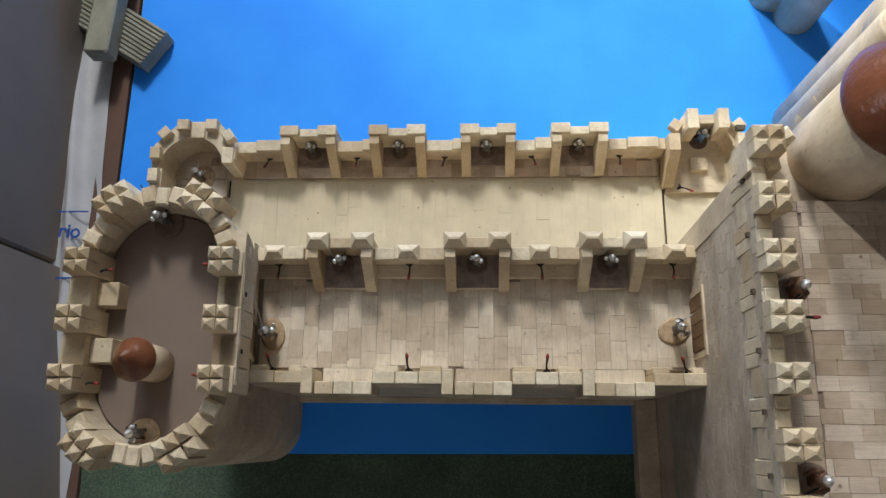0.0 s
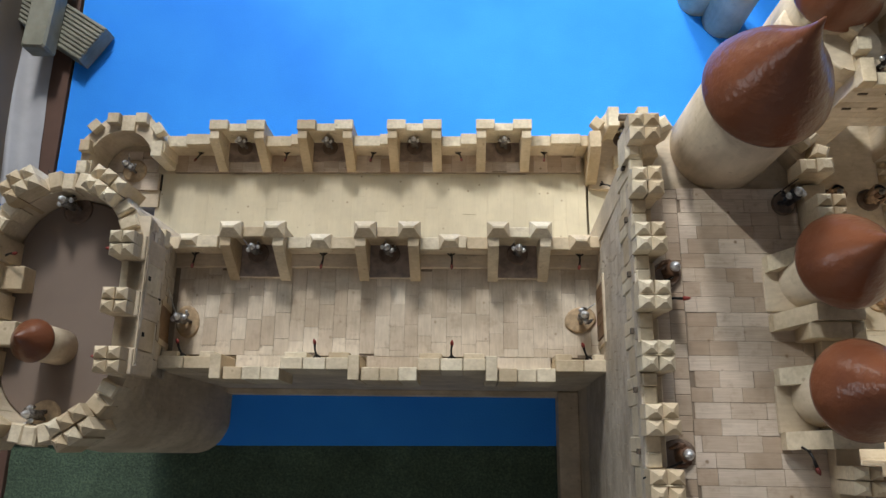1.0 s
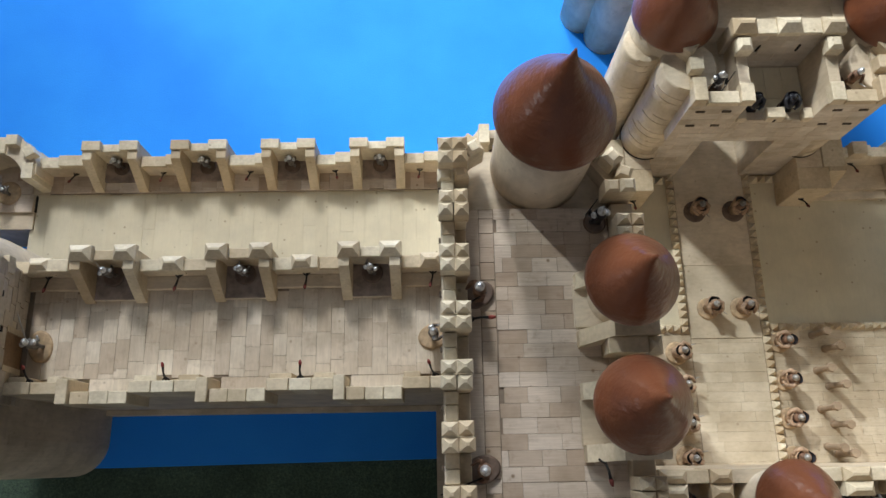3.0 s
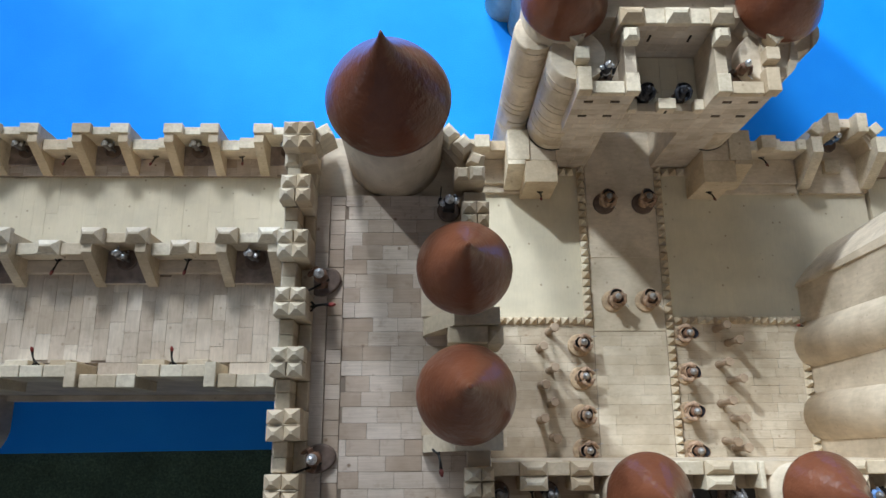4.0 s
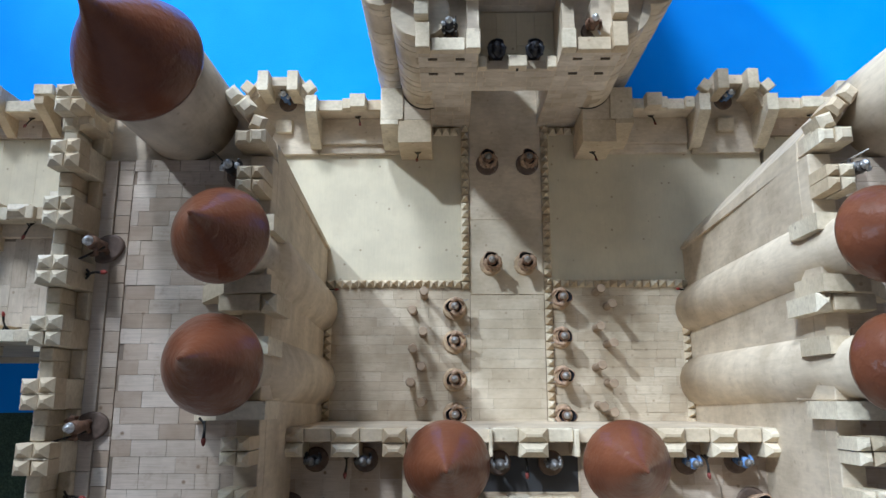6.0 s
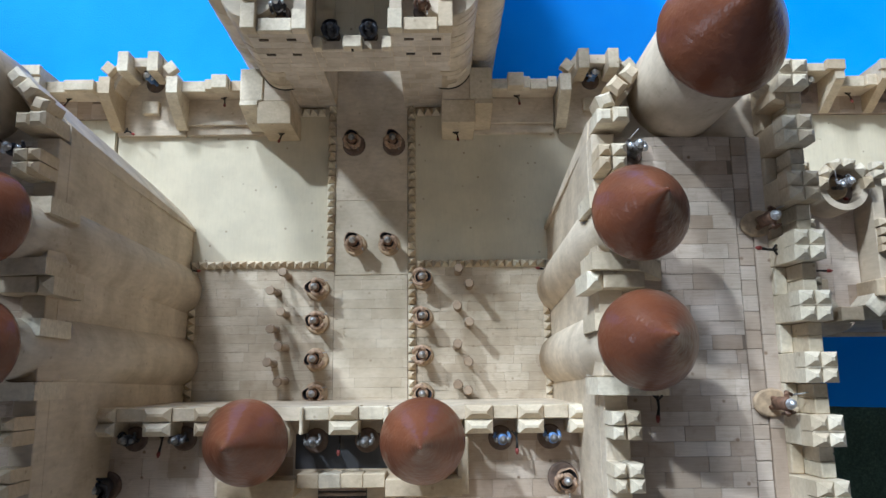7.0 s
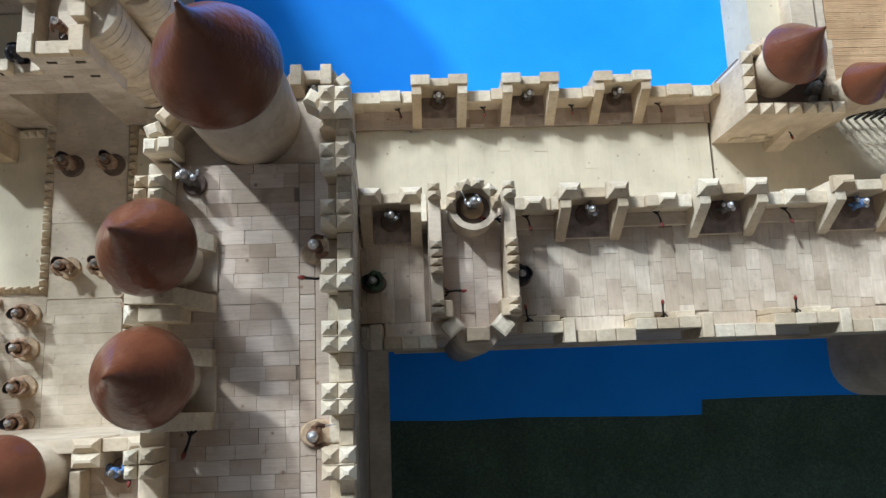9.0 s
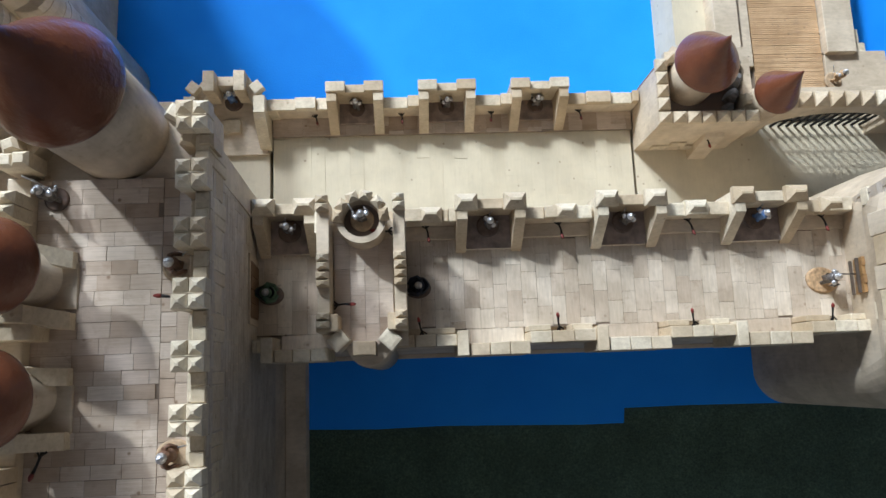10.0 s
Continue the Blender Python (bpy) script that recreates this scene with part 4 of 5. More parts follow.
def round_tower(x, y, r, z0, z1, rr, tip, label, group, lean=0.0, neck=None):
    """A plain round tower; its foot may stand a little off its head. neck: height, radius and shift in x of a slimmer top."""
    t = thing("round_tower", x, y, z0, label, "tower", group)
    mb = MB()
    rings = []
    levels = [(z0, r, 0.0), (z0 + 0.3 * (z1 - z0), r, 0.0)]
    levels += [(z1, r, 0.0)] if neck is None else [(neck[0] - 0.012, r, 0.0), (neck[0], neck[1], neck[2]), (z1, neck[1], neck[2])]
    for zz, r, off in levels:
        u = (zz - z0) / (z1 - z0)
        cx = x + off + lean * (1 - u)
        rings.append([(cx + r * math.cos(2 * math.pi * k / 40), y + r * math.sin(2 * math.pi * k / 40), zz) for k in range(40)])
    mb.loft(rings)
    part("tower_wall", mb, RENDER, t, smooth=True)
    cone_roof(t, x, y, z1 - 0.001, rr, tip)
    return t


for s in (-1, 1):
    round_tower(s * 0.2885, 0.376, 0.0405, 0.43, 0.545, 0.0455, 0.632, "tall round pale tower with a large glossy brown cone", "corner towers")
    for y in (0.2575, 0.1675):
        round_tower(s * 0.2335, y, 0.0340, 0.08, 0.513, 0.0348, 0.577, "round pale tower with brown cone roof on court wall", "court towers", s * 0.016, (0.436, 0.0232, s * -0.0050))
    round_tower(s * 0.0745, 0.0915, 0.026, 0.0, 0.385, 0.0360, 0.453, "round pale gate tower with brown cone roof", "gate towers")

# ---- terrace floors: the blocks that can be told apart ----
part("floor_bed", MB().box(-0.84, -0.354, 0.2185, 0.314, 0.2445, 0.2494), BED, wing_l)
paving(wing_l, -0.815, -0.3535, 0.2190, 0.3140, 0.2505, 0.0152, 0.030, TERRACE, "y")
part("floor_bed", MB().box(0.354, 1.03, 0.2185, 0.314, 0.2445, 0.2494), BED, wing_r)
paving(wing_r, 0.3535, 0.434, 0.2190, 0.3140, 0.2505, 0.0152, 0.030, TERRACE, "y")
paving(wing_r, 0.519, 1.004, 0.2190, 0.3140, 0.2505, 0.0152, 0.030, TERRACE, "y")
# ---- boards of the long yards ----
for x0, x1, joint in ((-0.923, -0.3415, 0.00006), (0.3470, 0.825, 0.00004)):
    yd = thing("yard_boards", (x0 + x1) / 2, 0.41, 0.08, "pale sanded boards that pave the long castle yard", "paving", "yard floors", "structure")
    paving(yd, x0, x1, 0.341, 0.489, 0.0825, 0.017, 0.085, SAND, "y", joint, h=0.0022, name="yard_board")

# ---- the great court ----
court = thing("great_court", 0.0, 0.28, 0.08, "paved court with spike borders and a central path", "courtyard", kind="structure")
part("bed", MB().box(-0.2315, 0.2315, 0.105, 0.2865, 0.0795, 0.0824), BED, court)
paving(court, -0.231, -0.046, 0.108, 0.2865, 0.0835, 0.0115, 0.036, COURTTILE, "x", 0.00012, h=0.003)
paving(court, 0.060, 0.231, 0.108, 0.2865, 0.0835, 0.0115, 0.036, COURTTILE, "x", 0.00012, h=0.003)
part("path_board", MB().cbox(-0.046, 0.049, 0.2765, 0.505, 0.078, 0.0836), PATHWOOD, court, "pale board of the central path")
part("path_board", MB().cbox(-0.046, 0.049, 0.375, 0.62, 0.0782, 0.0842), RENDER, court)
paving(court, -0.0455, 0.0485, 0.108, 0.276, 0.0838, 0.0125, 0.06, PATHWOOD, "x", 0.00010, h=0.003, name="path_plank")


def spikes(x0, y0, x1, y1, step=0.0104, size=0.0050, h=0.0105):
    n = max(1, round(math.hypot(x1 - x0, y1 - y0) / step))
    for k in range(n + 1):
        x, y = x0 + (x1 - x0) * k / n, y0 + (y1 - y0) * k / n
        e = rng.uniform(-0.0004, 0.0004)
        part("border_spike", MB().pyr(x - size, x + size, y - size + e, y + size + e, 0.079, 0.0835, h + rng.uniform(-0.001, 0.001)), BLOCK, court)


spikes(-0.226, 0.2905, -0.062, 0.2905)
spikes(0.066, 0.2905, 0.232, 0.2905)
spikes(-0.0515, 0.2885, -0.0515, 0.425)
spikes(-0.0515, 0.437, -0.0515, 0.502)
spikes(0.0545, 0.118, 0.0545, 0.502)
spikes(-0.2275, 0.118, -0.2275, 0.28)
spikes(0.2275, 0.118, 0.2275, 0.28)
spikes(-0.066, 0.498, -0.098, 0.498)
spikes(0.066, 0.498, 0.098, 0.498)

# ---- the wall before the court, with the terrace south of it ----
fw = thing("court_front_wall", 0.0, 0.1, 0.08, "pale crenellated wall with deep niches before the court", "wall")
part("wall", MB().box(-0.231, 0.231, 0.1065, 0.1185, 0.08, 0.335), RENDER, fw)
part("terrace_body", MB().box(-0.231, 0.231, -0.45, 0.1065, 0.0, 0.3094), RENDER, fw)
# Unseen block added to keep the south fill off this terrace
part("gate_front", MB().box(-0.205, 0.205, -0.45, -0.03, 0.30, 0.45), RENDER, fw)
for a, b in ((-0.2310, -0.203), (-0.178, -0.153), (-0.132, -0.112), (-0.037, -0.034), (-0.0106, 0.0153), (0.0385, 0.043), (0.112, 0.137), (0.160, 0.183), (0.206, 0.231)):
    if b - a > 0.015:
        for y0, y1 in ((0.0940, 0.1062), (0.1066, 0.1192)):
            part("merlon", MB().hip(a, b, y0, y1, 0.300, 0.3425 + rng.uniform(-0.0008, 0.0008), 0.0062, (b - a) / 2 - 0.0055, 0.0012), BLOCK, fw)
    else:
        part("merlon_base", MB().cbox(a, b, 0.0945, 0.1185, 0.300, 0.345), BLOCK, fw)
for a, b in ((-0.203, -0.178), (-0.153, -0.132), (-0.034, -0.0106), (0.0153, 0.0385), (0.137, 0.160), (0.183, 0.206)):
    part("coping_block", MB().cbox(a + 0.0003, b - 0.0003, 0.1068, 0.1188, 0.330, 0.3405), BLOCK, fw)
paving(fw, -0.231, -0.048, -0.12, 0.1060, 0.3105, 0.017, 0.032, TILE, "x")
paving(fw, 0.048, 0.231, -0.12, 0.1060, 0.3105, 0.017, 0.032, TILE, "x")
# Deck colour carries the shade that lies over this terrace
part("gate_deck", MB().cbox(-0.047, 0.047, 0.0605, 0.0938, 0.300, 0.3095), SHADEGREY, fw, "board deck coloured dark grey for the shade on it")
for a, b, z in ((-0.115, -0.105, 0.33), (0.105, 0.115, 0.33)):
    part("tower_foot", MB().cbox(a, b, 0.040, 0.09, 0.30, z), BLOCK, fw)
for cx in (-0.0745, 0.0745):
    part("tower_foot", MB().cbox(cx - 0.034, cx + 0.034, 0.0405, 0.0555, 0.30, 0.345), BLOCK, fw)
x = -0.040
while x < 0.039:
    part("gate_parapet", MB().cbox(x, x + 0.0196, 0.047, 0.0595, 0.30, 0.336), BLOCK, fw)
    x += 0.02
gh_lid = part("gate_hatch", MB().box(-0.024, 0.021, 0.022, 0.0465, 0.308, 0.3125), SHADEGREY, fw)
for k in range(5):
    part("hatch_slat", MB().cbox(-0.0235, 0.0205, 0.0228 + 0.0048 * k, 0.0258 + 0.0048 * k, 0.3120, 0.3148, 0.0004), NICHEFLOOR, gh_lid)
part("gate_hatch_frame", MB().cbox(-0.028, 0.025, 0.016, 0.022, 0.306, 0.318), BLOCK, fw)
part("side_board", MB().cbox(-0.2309, -0.2245, 0.030, 0.068, 0.310, 0.345), DOORWOOD, fw, "small brown wooden door leaf")
part("side_board", MB().cbox(0.2245, 0.2309, 0.030, 0.068, 0.310, 0.345), DOORWOOD, fw, "small brown wooden door leaf")


# ---- the keep ----
kp = thing("keep", 0.0, 0.56, 0.08, "pale wooden keep with twin fronts, slots and cone towers", "castle keep")
for s in (-1, 1):
    X = lambda a, b: sorted((s * a, s * b))
    part("pier", MB().box(*X(0.0955, 0.0455), 0.5045, 0.66 if s > 0 else 0.628, 0.0, 0.2350), RENDER, kp)
    brickface("brick", kp, (X(0.0955, 0.0455)[0], 0.5045), (1, 0), (0, -1), 0.05, 0.085, 0.2340, 0.022, 0.013, deep=0.00025)
    # front tower: hollow, with a parapet
    part("front_tower", MB().box(*X(0.104, 0.042), 0.489, 0.575, 0.2350, 0.312), RENDER, kp)
    brickface("brick", kp, (X(0.104, 0.042)[0], 0.489), (1, 0), (0, -1), 0.062, 0.2350, 0.336, 0.021, 0.0125, deep=0.0003)
    part("parapet", MB().box(*X(0.104, 0.042), 0.489, 0.4985, 0.312, 0.333), RENDER, kp)
    part("coping_block", MB().cbox(*X(0.090, 0.056), 0.4855, 0.4995, 0.333, 0.3405), BLOCK, kp)
    part("coping_block", MB().cbox(*X(0.1055, 0.091), 0.4855, 0.5125, 0.333, 0.3475), BLOCK, kp)
    part("coping_block", MB().cbox(*X(0.055, 0.0405), 0.4855, 0.507, 0.333, 0.3445), BLOCK, kp)
    part("side_parapet", MB().box(*X(0.054, 0.042), 0.4985, 0.575, 0.312, 0.340), RENDER, kp)
    part("side_parapet", MB().box(*X(0.104, 0.0935), 0.4985, 0.556, 0.312, 0.336), RENDER, kp)
    part("merlon", MB().pyr(*X(0.056, 0.040), 0.540, 0.556, 0.34, 0.352, 0.004, 0.004), BLOCK, kp)
    part("merlon", MB().cbox(*X(0.107, 0.0925), 0.520, 0.535, 0.336, 0.350), BLOCK, kp)
    part("merlon", MB().pyr(*X(0.113, 0.098), 0.541, 0.556, 0.32, 0.350, 0.0008, 0.006, s * 40), BLOCK, kp)
    # arrow slots, drawn as proud strips in a shade-dark brown
    for row, zz in ((0, 0.3145), (1, 0.2800)):
        for c in ((0.089, 0.0605) if row == 0 else (0.089, 0.061)):
            part("slot", MB().box(s * c - 0.0048, s * c + 0.0048, 0.4876, 0.4895, zz - 0.0016, zz + 0.0016), SLOT, kp)
    # rounded flank columns with stacked courses
    for cx, cy, r, z0, z1 in [c for c in ((0.1015, 0.534, 0.0305, 0.149, 0.332), (0.143, 0.570, 0.024, 0.0, 0.318), (0.118, 0.60, 0.036, 0.0, 0.345), (0.105, 0.776, 0.031, 0.0, 0.46), (0.140, 0.815, 0.031, 0.0, 0.46)) if s < 0 or c[1] < 0.7]:
        col = part("flank_column", MB().cyl(s * cx, cy, [(r, z0), (r, z1 - 0.002), (r - 0.002, z1)], 36), RENDER, kp, smooth=True)
        z = max(0.10, z0 + 0.002)
        while z < min(z1, 0.33) and r < 0.031:
            a = rng.uniform(180, 330)
            part("course_block", MB().cyl(s * cx, cy, [(r + 0.0006, z), (r + 0.0006, z + 0.0105)], 14, a0=a, sweep=95), RENDER, col)
            z += 0.0125
    part("tower_wall", MB().cyl(s * 0.1165, 0.590, [(0.036, 0.25), (0.042, 0.285), (0.043, 0.345)], 40), RENDER, kp, smooth=True)
    cone_roof(kp, s * 0.1155, 0.5900, 0.344, 0.0465, 0.440)
    part("side_wall", MB().box(*X(0.104, 0.058), 0.575, 0.75, 0.0 if s > 0 else 0.30, 0.34), RENDER, kp)
    part("upper_side", MB().cbox(*X(0.128, 0.060), 0.625, 0.75, 0.34, 0.395), RENDER, kp)
# bay between the fronts
part("bay_floor", MB().box(-0.042, 0.042, 0.489, 0.56, 0.2350, 0.280), RENDER, kp)
brickface("brick", kp, (-0.042, 0.489), (1, 0), (0, -1), 0.084, 0.2350, 0.29, 0.022, 0.0125, deep=0.0003)
paving(kp, -0.042, 0.042, 0.499, 0.559, 0.2835, 0.02, 0.03, SAND, "y", h=0.0035)
part("bay_parapet", MB().box(-0.042, 0.042, 0.489, 0.4985, 0.280, 0.2905), RENDER, kp)
for a, b, h in ((-0.0415, -0.032, 0.300), (-0.0095, 0.010, 0.3025), (0.031, 0.0415, 0.300)):
    part("merlon", MB().cbox(a, b, 0.4865, 0.4995, 0.2905, h), BLOCK, kp)
part("slot", MB().box(-0.0012, 0.0012, 0.4860, 0.4870, 0.291, 0.297), DARK, kp)
# higher wall behind the bay
part("high_wall", MB().box(-0.060, 0.060, 0.560, 0.575, 0.2525, 0.350), RENDER, kp)
brickface("brick", kp, (-0.058, 0.560), (1, 0), (0, -1), 0.116, 0.284, 0.350, 0.028, 0.014, deep=0.0003)
for a, b in ((-0.060, -0.034), (-0.012, 0.014), (0.036, 0.060)):
    part("merlon", MB().hip(a, b, 0.5575, 0.5765, 0.350, 0.3565, 0.0075, 0.0075, 0.0015), BLOCK, kp)
for a, b in ((-0.034, -0.012), (0.014, 0.036)):
    part("coping_block", MB().cbox(a, b, 0.5585, 0.5765, 0.350, 0.3545), BLOCK, kp)
part("upper_step", MB().cbox(-0.060, 0.060, 0.5765, 0.62, 0.30, 0.338), RENDER, kp)
part("upper_wall", MB().cbox(-0.060, 0.060, 0.620, 0.75, 0.2525, 0.372), RENDER, kp)
brickface("brick", kp, (-0.060, 0.620), (1, 0), (0, -1), 0.12, 0.34, 0.372, 0.03, 0.0105, deep=0.0003)
part("slit", MB().box(-0.022, -0.020, 0.5585, 0.5600, 0.318, 0.330), DARK, kp)
part("slit", MB().box(0.022, 0.024, 0.5585, 0.5600, 0.318, 0.330), DARK, kp)
# unseen taller body north of the passage, placed by its shadow on the felt
part("main_body", MB().cbox(-0.075, 0.075, 0.96, 1.10, 0.0, 0.50), RENDER, kp)
for cx in (-0.085, 0.085):
    part("body_corner", MB().cyl(cx, 1.00, [(0.036, 0.0), (0.036, 0.50)], 30), RENDER, kp, smooth=True)

# ---- gatehouse at the end of the right wing ----
gh = thing("gatehouse", 0.95, 0.5, 0.08, "pale gatehouse with pointed merlons and a black portcullis", "gatehouse")
part("front_wall", MB().box(0.828, 0.952, 0.4605, 0.4725, 0.08, 0.188), RENDER, gh)
part("left_wall", MB().box(0.828, 0.840, 0.4725, 0.530, 0.08, 0.188), RENDER, gh)
part("slant_wall", MB().prism([(0.828, 0.530), (0.840, 0.530), (0.862, 0.556), (0.852, 0.560)], 0.0, 0.188), RENDER, gh)
part("rear_wall", MB().box(0.855, 0.952, 0.5485, 0.5605, 0.0, 0.180), RENDER, gh)
part("inner_floor", MB().box(0.84, 0.952, 0.4725, 0.5485, 0.08, 0.156), CARDFLOOR, gh)
part("right_wall", MB().box(0.938, 0.950, 0.4725, 0.5485, 0.08, 0.180), RENDER, gh)
for k in range(7):
    x = 0.834 + 0.0178 * k
    part("merlon", MB().pyr(x - 0.008, x + 0.008, 0.4595, 0.4735, 0.188, 0.194, 0.0085), BLOCK, gh)
for k in range(4):
    y = 0.484 + 0.0165 * k
    part("merlon", MB().pyr(0.827, 0.841, y - 0.0075, y + 0.0075, 0.188, 0.194, 0.0085), BLOCK, gh)
for x, y in ((0.848, 0.545), (0.866, 0.554), (0.944, 0.490)):
    part("merlon", MB().pyr(x - 0.0075, x + 0.0075, y - 0.007, y + 0.007, 0.18, 0.190, 0.007), BLOCK, gh)
part("gate_beam", MB().box(0.952, 1.5, 0.4770, 0.503, 0.166, 0.188), RENDER, gh)
for k in range(22):
    x = 0.990 + 0.0195 * k
    part("merlon", MB().pyr(x - 0.0085, x + 0.0085, 0.4765, 0.4955, 0.188, 0.194, 0.0095), BLOCK, gh)
part("gate_jamb", MB().cbox(0.952, 0.992, 0.4770, 0.503, 0.08, 0.166), RENDER, gh)
part("gate_jamb", MB().cbox(1.150, 1.5, 0.4770, 0.503, 0.08, 0.166), RENDER, gh)
arch = [(0.990 + 0.081 * (1 - math.cos(radians(9 * k))), 0.112 + 0.054 * math.sin(radians(9 * k))) for k in range(11)]
for flip in (False, True):
    pts = [(2 * 1.071 - x if flip else x, z) for x, z in [(0.990, 0.166)] + arch]
    part("gate_spandrel", MB().loft([[(x, y, z) for x, z in pts] for y in (0.4775, 0.4860)]), RENDER, gh)
pc = part("portcullis", MB().box(0.992, 1.150, 0.4885, 0.4915, 0.160, 0.1655), IRON, gh, "black barred portcullis")
for k in range(14):
    x = 0.997 + 0.0114 * k
    part("bar", MB().tube([(x, 0.490, 0.081), (x, 0.490, 0.164)], 0.0019, 6), IRON, pc)
for z in (0.098, 0.122, 0.146):
    part("bar", MB().tube([(0.992, 0.4922, z), (1.150, 0.4922, z)], 0.0016, 6), IRON, pc)
part("buttress", MB().profile_x(0.900, 0.924, [(0.4605, 0.08), (0.4605, 0.150), (0.456, 0.146), (0.447, 0.08)]), RENDER, gh)
for x0, z in ((0.846, 0.10), (0.868, 0.112), (0.884, 0.10)):
    part("proud_block", MB().cbox(x0, x0 + 0.02, 0.4575, 0.4608, z - 0.008, z + 0.004), BLOCK, gh)
gt = thing("round_tower", 0.879, 0.524, 0.12, "small round pale tower with brown cone inside gatehouse", "tower", "gatehouse towers")
part("tower_wall", MB().cyl(0.879, 0.524, [(0.030, 0.128), (0.030, 0.222)], 36), RENDER, gt, smooth=True)
cone_roof(gt, 0.879, 0.524, 0.221, 0.0385, 0.288, 0.03)
RUBBLE = mat("grey_plaster_rubble", plain((0.22, 0.205, 0.19), 0.9, 0, 0.4, 150, bumpy=0.6))
rub = thing("rubble_heap", 0.925, 0.515, 0.156, "rough grey broken plaster heap inside the gatehouse", "rubble")
for x, y, h, q in ((0.929, 0.538, 0.036, 0.010), (0.933, 0.520, 0.030, 0.009), (0.924, 0.549, 0.038, 0.008), (0.931, 0.503, 0.022, 0.008), (0.920, 0.527, 0.018, 0.009), (0.927, 0.488, 0.014, 0.007)):
    part("lump", MB().loft([[(x + q * w * (1 + 0.25 * math.sin(5 * a + x * 900)) * math.cos(a), y + q * w * (1 + 0.25 * math.cos(4 * a + y * 700)) * math.sin(a), 0.156 + h * z) for a in [2 * math.pi * j / 9 for j in range(9)]] for w, z in ((1.1, 0), (1.0, 0.55), (0.72, 0.85), (0.3, 1.0))]), RUBBLE, rub)
gt2 = thing("round_tower", 0.964, 0.4885, 0.18, "slim round turret with brown cone over the gate", "tower", "gatehouse towers")
part("tower_wall", MB().cyl(0.964, 0.4885, [(0.0215, 0.10), (0.0215, 0.212)], 32), RENDER, gt2, smooth=True)
cone_roof(gt2, 0.964, 0.4885, 0.211, 0.0268, 0.272, 0.012)

# ---- causeway with its plank bridge ----
cw = thing("causeway", 1.06, 0.75, 0.0, "pale causeway with a reddish plank bridge deck", "bridge")
part("roadway", MB().box(0.90, 1.145, 0.5605, 1.2, 0.0, 0.080), SAND, cw)
for a, b in ((0.945, 0.979), (1.098, 1.139)):
    part("kerb_wall", MB().cbox(a, b, 0.585, 1.2, 0.08, 0.108), RENDER, cw)
part("kerb_wall", MB().cbox(0.9815, 0.9985, 0.570, 1.2, 0.08, 0.098), RENDER, cw)
part("end_step", MB().cbox(1.098, 1.185, 0.520, 0.590, 0.0, 0.098), RENDER, cw)
for k in range(4):
    part("side_step", MB().cbox(1.139, 1.178 - 0.008 * k, 0.545 + 0.02 * k, 0.565 + 0.02 * k, 0.0, 0.092), BLOCK, cw)
dk = part("deck_bed", MB().box(1.000, 1.097, 0.508, 1.2, 0.08, 0.092), BED, cw)
y = 0.509
while y < 1.0:
    e = y + rng.uniform(0.0025, 0.0033)
    slab("deck_plank", 1.0005 + rng.uniform(-0.0005, 0.0005), 1.0965 + rng.uniform(-0.0006, 0.0006), y + 0.00016, e - 0.00016, 0.091, 0.0955 + rng.uniform(-0.0003, 0.0003), PLANK, dk)
    y = e

# ---- figurines: each is one plain mesh ----
GREYHELM = mat("grey_helmet_paint", plain((0.36, 0.345, 0.33), 0.42, 0.6, 0.4, 300))
DULLMETAL = mat("dull_helmet_paint", plain((0.20, 0.19, 0.18), 0.5, 0.5, 0.4, 300))
CLOAK = mat("brown_cloak_paint", plain((0.33, 0.215, 0.135), 0.65, 0, 0.5, 300))


